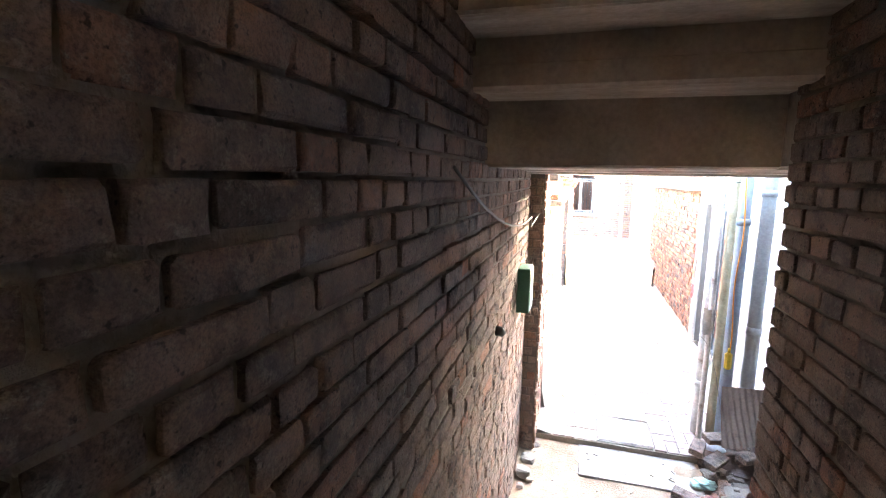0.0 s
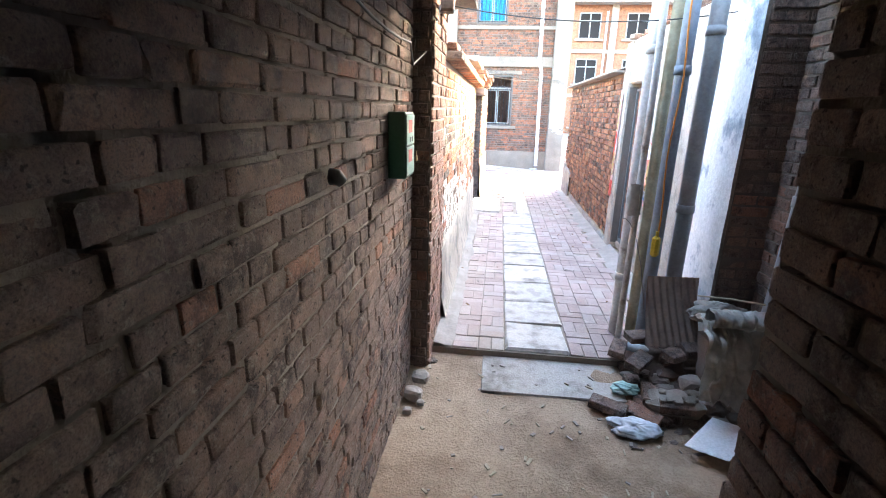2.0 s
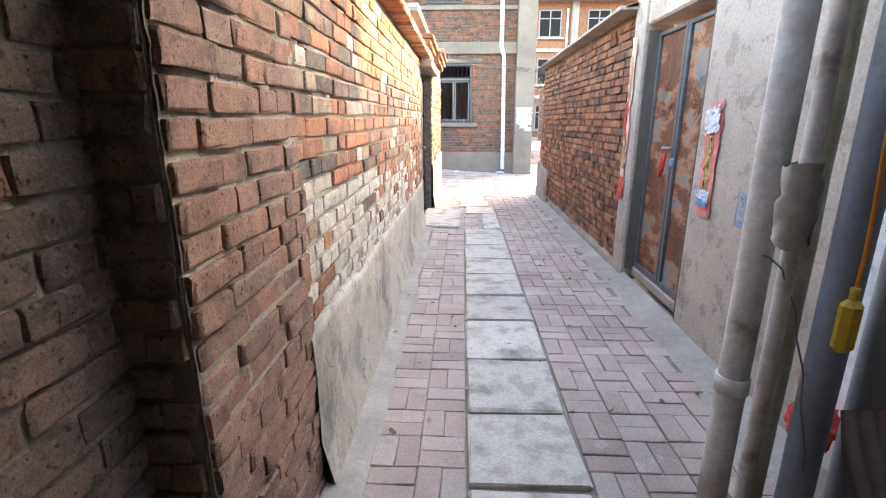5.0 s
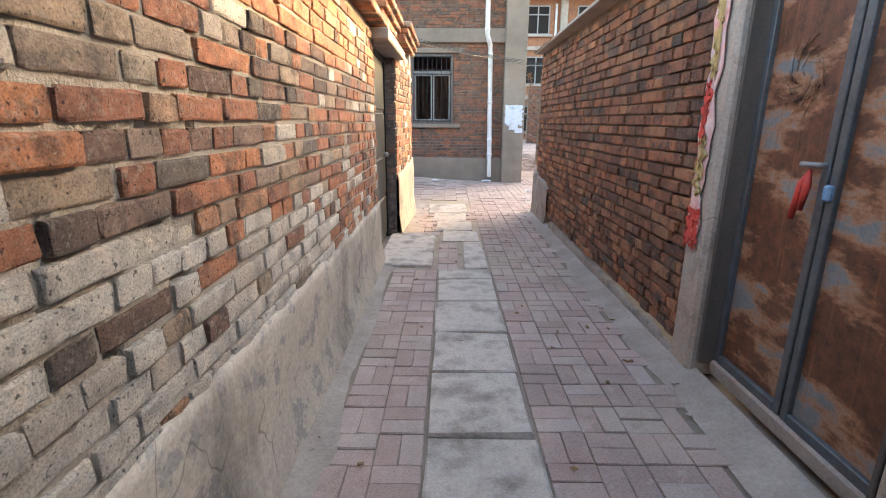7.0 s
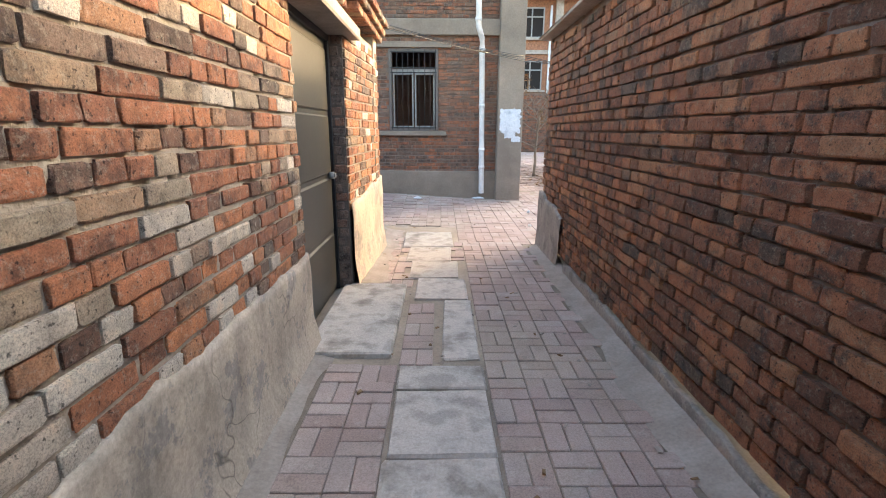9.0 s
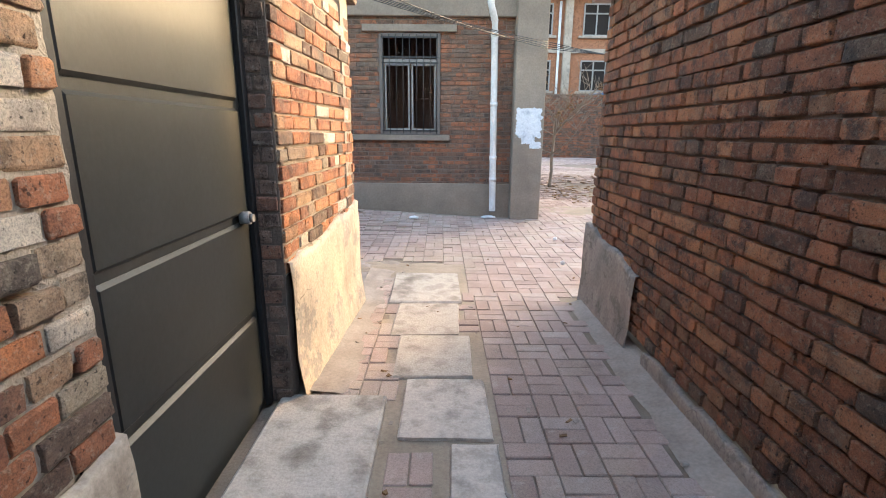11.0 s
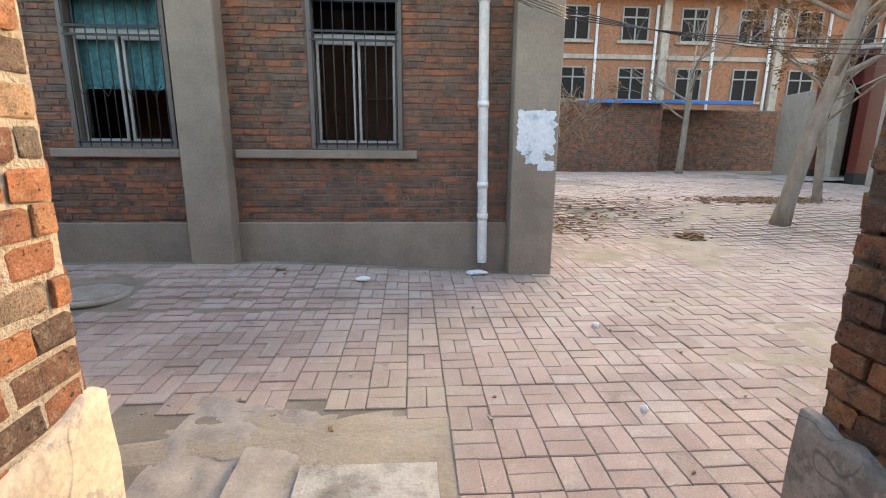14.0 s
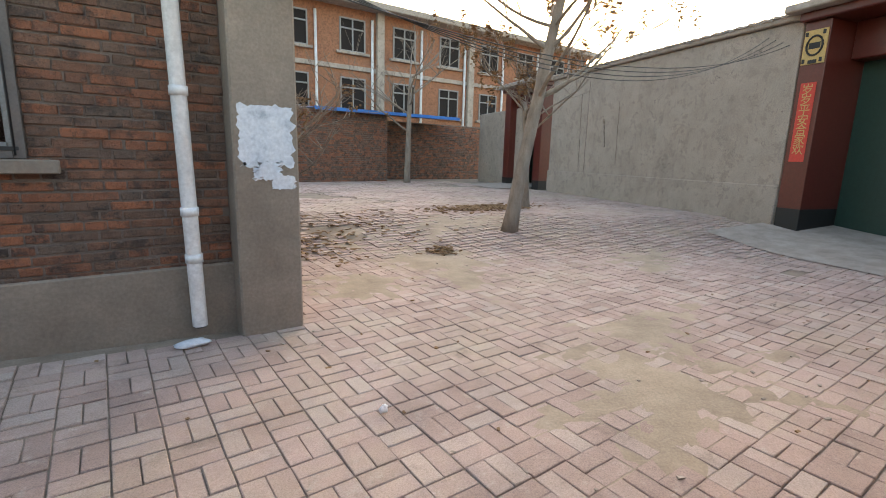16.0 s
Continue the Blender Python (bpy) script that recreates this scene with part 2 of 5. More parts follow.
STEEL_DARK = mottled("dark_green_steel", [(0.3, (0.014, 0.018, 0.018)), (0.7, (0.027, 0.033, 0.033))], 2.0, 40, 0.42, 0.08, 0.2)
BLACK = plain("black_rubber", (0.012, 0.012, 0.012), 0.6)
IRON = plain("dark_iron", (0.03, 0.03, 0.032), 0.55, 0.4)
ALU = plain("aluminium_frame", (0.33, 0.32, 0.31), 0.5, 0.3, 0.2)
WINFRAME = plain("brown_window_frame", (0.12, 0.1, 0.09), 0.6)
# Near-black: the rooms' lack of light is put into the colour.
ROOM = plain("unlit_room", (0.018, 0.012, 0.01), 0.9)
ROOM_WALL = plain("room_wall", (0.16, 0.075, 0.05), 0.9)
CURTAIN = mottled("teal_curtain", [(0.4, (0.030, 0.120, 0.132)), (0.6, (0.060, 0.198, 0.216))], 25, 60, 0.9, 0.2)
CURTAIN_BLUE = plain("blue_curtain", (0.05, 0.3, 0.62), 0.9)
BOX_GREEN = mottled("green_box_paint", [(0.3, (0.02, 0.075, 0.045)), (0.7, (0.03, 0.11, 0.065))], 5, 60, 0.5, 0.05)
BOX_PALE = mottled("pale_green_paint", [(0.3, (0.3, 0.47, 0.41)), (0.7, (0.4, 0.58, 0.52))], 5, 60, 0.5, 0.05)
PAPER = mottled("weathered_paper", [(0.3, (0.36, 0.4, 0.46)), (0.45, (0.55, 0.59, 0.64)), (0.7, (0.68, 0.7, 0.72))], 9, 40, 0.8, 0.15)
WHITE = plain("white_sheet", (0.8, 0.8, 0.82), 0.6, 0, 0.08)
PLASTIC_BAG = mottled("crumpled_plastic", [(0.3, (0.298, 0.273, 0.235)), (0.7, (0.461, 0.430, 0.381))], 5, 30, 0.4, 0.4)
DUSTY_CLOTH = mottled("dusty_sheet", [(0.3, (0.224, 0.202, 0.179)), (0.7, (0.403, 0.375, 0.336))], 6, 40, 0.8, 0.5)
RED_PAPER = mottled("faded_red_paper", [(0.3, (0.5, 0.11, 0.09)), (0.5, (0.62, 0.2, 0.17)), (0.72, (0.7, 0.42, 0.38))], 6, 40, 0.8, 0.2)
RED = plain("bright_red", (0.62, 0.06, 0.04), 0.7)
PINK = mottled("torn_pink_paper", [(0.35, (0.62, 0.3, 0.27)), (0.6, (0.68, 0.52, 0.48))], 8, 40, 0.85, 0.2)
GOLD = plain("gold_print", (0.55, 0.38, 0.14), 0.6)
YELLOW = plain("yellow_plastic", (0.75, 0.5, 0.03), 0.4)
ORANGE = plain("orange_cable", (0.8, 0.27, 0.03), 0.5)
CABLE = plain("black_cable", (0.025, 0.025, 0.025), 0.6)
CABLE_GREY = plain("grey_cable", (0.2, 0.19, 0.18), 0.6)
DARK_WOOD = mottled("dark_old_timber", [(0.3, (0.06, 0.045, 0.035)), (0.7, (0.14, 0.105, 0.08))], 6, 60, 0.9, 0.5, stretch=(4, 1, 4))
BLUE_SHEET = plain("blue_roof_sheet", (0.03, 0.2, 0.6), 0.5)
BLUE_STAMP = plain("blue_stamp_ink", (0.2, 0.36, 0.55), 0.9)
# Red tile darkened; the gateway's shade is included in its colour.
RED_TILE = plain("shaded_red_tile", (0.112, 0.021, 0.015), 0.35)
GATE_GREEN = plain("dark_green_gate", (0.012, 0.045, 0.035), 0.5)
FAR_BRICK = brick_material("far_brick", [(0, (0.380, 0.171, 0.095)), (0.5, (0.446, 0.209, 0.119)), (1, (0.475, 0.237, 0.142))], (0.380, 0.294, 0.228), 0.2, soot=0.25, smear=0.75)
CARD = mottled("brown_corrugated", [(0.3, (0.16, 0.11, 0.085)), (0.7, (0.27, 0.195, 0.15))], 5, 50, 0.9, 0.4)
STUB = plain("pale_splinter", (0.5, 0.42, 0.3), 0.9)


def rusty_paint():
    """Chalky grey-blue paint eaten by rust in level bands, with orange bloom round dark scabs and runs below."""
    m, n, l, b = material("rusted_blue_paint", 0.65, 0.1)
    paint = ramp(n, l, noise_node(n, l, 5, 8, "World", rough=0.7), [(0.3, (0.13, 0.148, 0.155)), (0.7, (0.23, 0.25, 0.255))])
    a = noise_node(n, l, 2.1, 11, "World", (1, 0.8, 1.9), 0.66)
    c = blend(n, l, ramp(n, l, a, [(0.41, grey(0)), (0.47, grey(0.9))]), paint, (0.4, 0.19, 0.085))
    deep = ramp(n, l, noise_node(n, l, 16, 9, "World", rough=0.7), [(0.35, (0.045, 0.018, 0.011)), (0.6, (0.15, 0.055, 0.024))])
    c = blend(n, l, ramp(n, l, a, [(0.45, grey(0)), (0.52, grey(0.95))]), c, deep)
    runs = noise_node(n, l, 30, 6, "World", (1, 1, 0.06), 0.6)
    c = blend(n, l, ramp(n, l, runs, [(0.56, grey(0)), (0.68, grey(0.55))]), c, (0.25, 0.11, 0.05))
    f = noise_node(n, l, 90, 6, "World", rough=0.75)
    c = blend(n, l, 0.5, c, ramp(n, l, f, [(0.36, grey(0.5)), (0.6, grey(1.0))]), 'MULTIPLY')
    l.new(c, b.inputs["Base Color"])
    bump(n, l, b, f, 0.3, 0.004)
    return m


RUST = rusty_paint()
RUST_FRAME = plain("blue_grey_steel", (0.120, 0.132, 0.141), 0.5, 0.2, 0.4)


def glass_material():
    m, n, l, b = material("window_glass", 0.06)
    b.inputs["Base Color"].default_value = (0.9, 0.93, 0.95, 1)
    b.inputs["Transmission Weight"].default_value = 1.0
    b.inputs["IOR"].default_value = 1.04
    return m


GLASS = glass_material()


# ---- mesh helpers ----
class Bag:
    """Collects rough boxes and tubes into one mesh."""

    def __init__(self):
        self.v, self.f, self.tone, self.mi, self.smooth = [], [], [], [], []

    def face(self, idx, tone=0.0, mi=0, smooth=False):
        self.f.append(idx)
        self.tone.append(tone)
        self.mi.append(mi)
        self.smooth.append(smooth)

    def box(self, c, s, rot=0.0, bev=0.0, jit=0.0, tone=0.0, mi=0, m=None):
        """A box with chamfered edges all round; c: centre, s: size."""
        hx, hy, hz = s[0] / 2, s[1] / 2, s[2] / 2
        e = min(bev, hx * 0.9, hy * 0.9, hz * 0.9)
        pts, faces = [], []
        if e <= 0:
            pts = [(x, y, z) for x in (-hx, hx) for y in (-hy, hy) for z in (-hz, hz)]
            faces = [(0, 1, 3, 2), (4, 6, 7, 5), (0, 4, 5, 1), (2, 3, 7, 6), (0, 2, 6, 4), (1, 5, 7, 3)]
        else:
            ids = {}
            for sx in (-1, 1):
                for sy in (-1, 1):
                    for sz in (-1, 1):
                        for ax in range(3):
                            p = [sx * (hx - e), sy * (hy - e), sz * (hz - e)]
                            p[ax] = (sx * hx, sy * hy, sz * hz)[ax]
                            ids[sx, sy, sz, ax] = len(pts)
                            pts.append(tuple(p))
            for ax in range(3):
                for sg in (-1, 1):
                    q = []
                    for a, b2 in ((-1, -1), (1, -1), (1, 1), (-1, 1)):
                        k = [a, b2]
                        k.insert(ax, sg)
                        q.append(ids[k[0], k[1], k[2], ax])
                    faces.append(tuple(q))
            for ax in range(3):
                o = [i for i in range(3) if i != ax]
                for a in (-1, 1):
                    for b2 in (-1, 1):
                        k1, k2 = [0, 0, 0], [0, 0, 0]
                        k1[ax], k2[ax] = -1, 1
                        k1[o[0]] = k2[o[0]] = a
                        k1[o[1]] = k2[o[1]] = b2
                        faces.append((ids[(*k1, o[0])], ids[(*k2, o[0])], ids[(*k2, o[1])], ids[(*k1, o[1])]))
            for sx in (-1, 1):
                for sy in (-1, 1):
                    for sz in (-1, 1):
                        faces.append((ids[sx, sy, sz, 0], ids[sx, sy, sz, 1], ids[sx, sy, sz, 2]))
        base = len(self.v)
        ca, sa = math.cos(rot), math.sin(rot)
        for x, y, z in pts:
            if jit:
                x, y, z = x + random.uniform(-jit, jit), y + random.uniform(-jit, jit), z + random.uniform(-jit, jit)
            if m is not None:
                w = m @ Vector((x, y, z))
                self.v.append((w.x + c[0], w.y + c[1], w.z + c[2]))
            else:
                self.v.append((c[0] + x * ca - y * sa, c[1] + x * sa + y * ca, c[2] + z))
        for q in faces:
            self.face(tuple(base + i for i in q), tone, mi)

    def brick(self, c, size, m, tone=0.0, mi=0, wear=1.0):
        """A worn brick: its face (local -y) a crumbled, rounded grid, its sides running back into the wall."""
        w, dep, h = size
        nx, nz = (5, 4) if w > 0.16 else (4, 4)
        base = len(self.v)
        chip = (random.choice((0, nx - 1)), random.choice((0, nz - 1))) if random.random() < 0.4 * wear else None
        sunk = random.uniform(0.002, 0.006) if random.random() < 0.14 * wear else 0.0
        us = [-1, -0.88] + [0] * (nx - 4) + [0.88, 1]
        vs = [-1, -0.72, 0.72, 1]
        ring = {}
        for i in range(nx):
            for j in range(nz):
                edge = (i in (0, nx - 1)) + (j in (0, nz - 1))
                y = -dep / 2 + sunk + random.uniform(0, 0.0035) * wear
                pull = 0.0
                if edge:
                    y += random.uniform(0.0005, 0.0055) * wear * edge
                    pull = random.uniform(0, 0.003) * wear * edge
                if chip == (i, j):
                    y += 0.012
                    pull += 0.008
                x = us[i] * (w / 2 - pull * (i in (0, nx - 1))) + (random.uniform(-0.01, 0.01) if 0 < i < nx - 1 else 0)
                z = vs[j] * (h / 2 - pull * (j in (0, nz - 1)))
                ring[i, j] = len(self.v)
                q = m @ Vector((x, y, z))
                self.v.append((c[0] + q.x, c[1] + q.y, c[2] + q.z))
        for i in range(nx - 1):
            for j in range(nz - 1):
                self.face((ring[i, j], ring[i + 1, j], ring[i + 1, j + 1], ring[i, j + 1]), tone, mi)
        loop = [(i, 0) for i in range(nx)] + [(nx - 1, j) for j in range(1, nz)] + [(i, nz - 1) for i in range(nx - 2, -1, -1)] + [(0, j) for j in range(nz - 2, 0, -1)]
        back = []
        for i, j in loop:
            back.append(len(self.v))
            q = m @ Vector((us[i] * w / 2, dep / 2, vs[j] * h / 2))
            self.v.append((c[0] + q.x, c[1] + q.y, c[2] + q.z))
        for k in range(len(loop)):
            k2 = (k + 1) % len(loop)
            self.face((ring[loop[k]], back[k], back[k2], ring[loop[k2]]), tone, mi)

    def tube(self, pts, r, sides=8, mi=0, cap=True, tone=0.0):
        """A round tube along points; r: radius or one for each point."""
        pts = [Vector(p) for p in pts]
        rad = r if isinstance(r, (list, tuple)) else [r] * len(pts)
        base = len(self.v)
        for i, p in enumerate(pts):
            d = (pts[min(i + 1, len(pts) - 1)] - pts[max(i - 1, 0)]).normalized()
            u = d.cross(Vector((0.13, 0.21, 1)) if abs(d.z) < 0.9 else Vector((1, 0.1, 0))).normalized()
            w = d.cross(u)
            for k in range(sides):
                a = 2 * math.pi * k / sides
                self.v.append(tuple(p + (u * math.cos(a) + w * math.sin(a)) * rad[i]))
        for i in range(len(pts) - 1):
            for k in range(sides):
                k2 = (k + 1) % sides
                self.face((base + i * sides + k, base + i * sides + k2, base + (i + 1) * sides + k2, base + (i + 1) * sides + k), tone, mi, True)
        if cap:
            self.face(tuple(base + k for k in range(sides))[::-1], tone, mi)
            self.face(tuple(base + (len(pts) - 1) * sides + k for k in range(sides)), tone, mi)

    def sheet(self, fn, nu, nv, mi=0, smooth=True):
        """A surface from fn(u, v), u and v from 0 to 1."""
        base = len(self.v)
        for i in range(nu + 1):
            for j in range(nv + 1):
                self.v.append(tuple(fn(i / nu, j / nv)))
        for i in range(nu):
            for j in range(nv):
                a = base + i * (nv + 1) + j
                self.face((a, a + nv + 1, a + nv + 2, a + 1), 0.0, mi, smooth)

    def mesh(self, name, mats):
        me = bpy.data.meshes.new(name)
        me.from_pydata(self.v, [], self.f)
        for m in mats:
            me.materials.append(m)
        me.polygons.foreach_set("material_index", self.mi)
        me.polygons.foreach_set("use_smooth", self.smooth)
        a = me.attributes.new("tone", 'FLOAT', 'FACE')
        a.data.foreach_set("value", self.tone)
        bm = bmesh.new()
        bm.from_mesh(me)
        bmesh.ops.recalc_face_normals(bm, faces=bm.faces)
        bm.to_mesh(me)
        bm.free()
        me.update()
        return me

    def thing(self, name, mats, parent=None):
        ob = new(name, self.mesh(name, mats if isinstance(mats, (list, tuple)) else [mats]))
        if parent:
            ob.parent = parent
        return ob


def empty(name, x=0, y=0, z=0):
    ob = new(name)
    ob.location = (x, y, z)
    return ob


def under(parent, bag, name, mats):
    """A part in the parent's own space."""
    return bag.thing(name, mats, parent)


def boxes(name, mats, items, parent=None, bev=0.006, jit=0.0):
    b = Bag()
    for it in items:
        b.box(it[0], it[1], it[2] if len(it) > 2 else 0.0, bev, jit, random.random(), it[3] if len(it) > 3 else 0)
    return b.thing(name, mats, parent)


def writing(text, name, label, m, size, mat):
    cu = bpy.data.curves.new(name, 'FONT')
    cu.body, cu.size, cu.align_x, cu.align_y, cu.extrude, cu.space_line = text, size, 'CENTER', 'CENTER', 0.002, 0.85
    cu.materials.append(mat)
    ob = new(name, cu)
    ob.matrix_world = m
    return tagged(ob, label, "writing")


def fractal(x, y, z=0.0, s=1.0):
    return noise.fractal(Vector((x * s, y * s, z * s)), 1.0, 2.0, 4)


def ground_z(x, y):
    """The court's floor rises a little to the far end and to the foot of the facade."""
    u = (0.45 * x + 0.9 * y - 18.4) / 3.2
    u = max(0.0, min(1.0, u))
    a = max(0.0, min(1.0, (2.2 - x) / 3.2))
    c = max(0.0, min(1.0, (y - 15.3) / 1.5))
    return 0.3 * u * u * (3 - 2 * u) + 0.14 * a * a * (3 - 2 * a) * c * c * (3 - 2 * c)


BRICK_MESHES = {}


def brick_mesh(kind, mat, length, course):
    """Fourteen shapes of each kind of brick, shared by all bricks of a wall."""
    key = (kind, mat.name, course)
    if key not in BRICK_MESHES:
        out = []
        for _ in range(14):
            b = Bag()
            b.brick((0, 0.03, 0), (length, 0.072, course - 0.0105), Matrix.Identity(3))
            out.append(b.mesh("brick", [mat]))
        BRICK_MESHES[key] = out
    return random.choice(BRICK_MESHES[key])


def brick_wall(name, label, p0, p1, z0, z1, thick, mats, mortar, near=None, openings=(), course=0.0745, unit=0.25, header=0.4, proud=0.006,
               white=None, top=None, flip=False, rake=0.0, deep=0.005, rough=0.0045, lumpy=None):
    """A wall from p0 to p1 with its bricks on the right-hand side of that way (flip: on the left). near: (s0, s1, za, zb), the stretch whose bricks are parts.
    openings: (s0, s1, za, zb). lumpy: (s0, s1, za, zb, depth, amount, holes), the stretch whose joints are modelled, hand-struck mortar. white(s, z): chance of a limewashed brick."""
    p0, p1 = Vector((*p0, 0)), Vector((*p1, 0))
    length = (p1 - p0).length
    d = (p1 - p0).normalized()
    nrm = Vector((d.y, -d.x, 0)) * (-1 if flip else 1)
    # the mortar body, cut up round the openings
    cuts_s = sorted({0.0, length, *[o[0] for o in openings], *[o[1] for o in openings]})
    cuts_z = sorted({z0, z1, *[o[2] for o in openings], *[o[3] for o in openings]})
    cuts_s = [s for s in cuts_s if 0 <= s <= length]
    cuts_z = [z for z in cuts_z if z0 <= z <= z1]
    bag = Bag()
    ang = math.atan2(d.y, d.x)
    for a, b in zip(cuts_s, cuts_s[1:]):
        for c, e in zip(cuts_z, cuts_z[1:]):
            if any(o[0] <= (a + b) / 2 <= o[1] and o[2] <= (c + e) / 2 <= o[3] for o in openings):
                continue
            mid = p0 + d * ((a + b) / 2) - nrm * (deep + thick / 2)
            bag.box((mid.x, mid.y, (c + e) / 2), (b - a, thick, e - c), ang)
    if lumpy:
        la, lb, lz, lt, depth, amount, holes = lumpy
        step = 0.016

        def skin(u, v):
            s, z = la + (lb - la) * u, lz + (lt - lz) * v
            k = noise.noise(Vector((s * 26, z * 34, 1.7))) + 0.6 * noise.noise(Vector((s * 70, z * 70, 5.1)))
            g = noise.noise(Vector((s * 13, z * 11, 9.3)))
            q = p0 + d * s + nrm * (amount * k - depth - (0.022 * min(1.0, (g - holes) * 9) if g > holes else 0.0) + rake * (z - z0))
            return (q.x, q.y, z)
        bag.sheet(skin, int((lb - la) / step), int((lt - lz) / step))
    body = bag.thing(name, mortar)
    tagged(body, label, "wall", kind="structure")
    rest = Bag()
    yaw = math.atan2(d.y, d.x) if not flip else math.atan2(-d.y, -d.x)
    turn = Matrix.Rotation(yaw, 4, 'Z')
    turn3 = turn.to_3x3()
    count = 0
    row = 0
    z = z0 + course / 2
    while z < z1 - course * 0.3:
        spans = [(0.0, length)]
        for o in openings:
            if o[2] < z < o[3]:
                nxt = []
                for a, b in spans:
                    if o[0] > a:
                        nxt.append((a, min(b, o[0])))
                    if o[1] < b:
                        nxt.append((max(a, o[1]), b))
                spans = [q for q in nxt if q[1] - q[0] > 0.04]
        for a, b in spans:
            s = a + (0 if row % 2 else -unit * 0.25) - random.random() * 0.04
            while s < b - 0.02:
                ln = unit * 0.5 if random.random() < header else unit
                if s < a and s + ln < a + 0.08:
                    ln += unit * 0.5
                s0, s1 = max(s, a), min(s + ln, b)
                s += ln
                if s1 - s0 < 0.045:
                    continue
                zz = z + 0.004 * math.sin(s0 * 1.7 + row) + random.uniform(-0.002, 0.002)
                if top and zz > top(s0):
                    continue
                out = random.uniform(-0.5, 1) * proud
                mid = p0 + d * ((s0 + s1) / 2) + nrm * (out + rake * (zz - z0))
                w = s1 - s0 - random.uniform(0.006, 0.013)
                is_white = white is not None and random.random() < white((s0 + s1) / 2, zz)
                if near and near[0] <= s0 <= near[1] and near[2] <= zz <= near[3] and count < 300:
                    full = unit * 0.5 - 0.013 if ln < unit * 0.75 else unit - 0.013
                    me = brick_mesh("header" if ln < unit * 0.75 else "stretcher", mats[1] if is_white else mats[0], full, course)
                    ob = new("brick", me)
                    ob.matrix_world = Matrix.Translation((mid.x, mid.y, zz)) @ turn @ Matrix.Rotation(random.uniform(-0.012, 0.012), 4, 'Y') @ Matrix.Diagonal((w / full, 1, 1, 1))
                    ob.parent = body
                    count += 1
                else:
                    c = mid - nrm * 0.03
                    size = (w, 0.072, course - 0.011 + random.uniform(-0.003, 0.003))
                    if lumpy:
                        rest.brick((c.x, c.y, zz), size, turn3, random.random(), 1 if is_white else 0)
                    else:
                        rest.box((c.x, c.y, zz), size, bev=0.005, jit=rough, tone=random.random(), mi=1 if is_white else 0, m=turn3)
        z += course
        row += 1
    if rest.v:
        tagged(rest.thing("brickwork", mats, body), kind="stuff")
    return body


# ---- ground ----
def ground_sheet():
    def axis(stops):
        out = []
        for (a, b, st) in stops:
            k = a
            while k < b - 1e-6:
                out.append(k)
                k += st
        return out + [stops[-1][1]]
    xs = axis([(-1500, -30, 490), (-30, -4, 6.5), (-4, -0.3, 0.4), (-0.3, 2.5, 0.2), (2.5, 20, 0.5), (20, 60, 8), (60, 1500, 480)])
    ys = axis([(-1500, -30, 490), (-30, -2.5, 5), (-2.5, 5.1, 0.8), (5.1, 5.14, 0.04), (5.14, 13, 0.4), (13, 32, 0.5), (32, 60, 7), (60, 1500, 480)])
    v, f = [], []
    for x in xs:
        for y in ys:
            inside = -0.31 < x < 2.6 and y < 5.12
            v.append((x, y, -0.4 if inside else ground_z(x, y) - 0.011 + 0.004 * fractal(x, y, 0, 2)))
    n = len(ys)
    for i in range(len(xs) - 1):
        for j in range(n - 1):
            a = i * n + j
            f.append((a, a + n, a + n + 1, a + 1))
    me = bpy.data.meshes.new("ground")
    me.from_pydata(v, [], f)
    me.materials.append(JOINT)
    ob = new("ground", me)
    return tagged(ob, "sandy brown soil ground between and under the pavers", "ground", kind="structure")


ground_sheet()

b = Bag()
b.sheet(lambda u, v: (-0.35 + u * 2.9, -2.4 + v * 7.56, -0.13 + 0.075 * max(0.0, min(1.0, (v * 7.56 - 7.0) / 0.5)) + 0.014 * fractal(u * 2.9, v * 7.5, 0, 2.5)), 60, 140)
tagged(b.thing("floor", DIRT), "trodden brown dirt floor of the covered passage", "floor", kind="structure")

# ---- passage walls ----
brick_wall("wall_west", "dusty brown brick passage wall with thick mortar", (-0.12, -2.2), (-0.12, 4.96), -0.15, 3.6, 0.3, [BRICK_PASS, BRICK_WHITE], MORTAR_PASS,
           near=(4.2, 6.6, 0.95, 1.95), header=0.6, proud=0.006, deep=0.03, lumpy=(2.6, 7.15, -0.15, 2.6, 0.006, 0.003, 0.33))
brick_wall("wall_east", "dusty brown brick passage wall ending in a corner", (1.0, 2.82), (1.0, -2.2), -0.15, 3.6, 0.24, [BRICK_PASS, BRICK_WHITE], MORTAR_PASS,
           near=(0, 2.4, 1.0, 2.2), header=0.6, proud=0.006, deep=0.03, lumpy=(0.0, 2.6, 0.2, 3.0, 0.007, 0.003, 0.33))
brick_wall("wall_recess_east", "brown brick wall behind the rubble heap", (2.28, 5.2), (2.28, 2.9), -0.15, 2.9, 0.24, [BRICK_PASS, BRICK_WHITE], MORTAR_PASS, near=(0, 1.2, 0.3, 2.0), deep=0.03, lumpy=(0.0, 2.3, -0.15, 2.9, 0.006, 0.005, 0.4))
# Unlit south face: its shade is put into the darker mortar.
brick_wall("wall_recess_end", "unlit brown brick wall end beside the whitewash, in darker mortar", (2.02, 5.2), (2.3, 5.2), -0.15, 2.66, 0.2, [BRICK_PASS, BRICK_WHITE], MORTAR_DARK, near=(0, 1, 0, 2.4), deep=0.001)
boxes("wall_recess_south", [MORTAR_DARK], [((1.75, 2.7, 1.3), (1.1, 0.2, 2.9))])
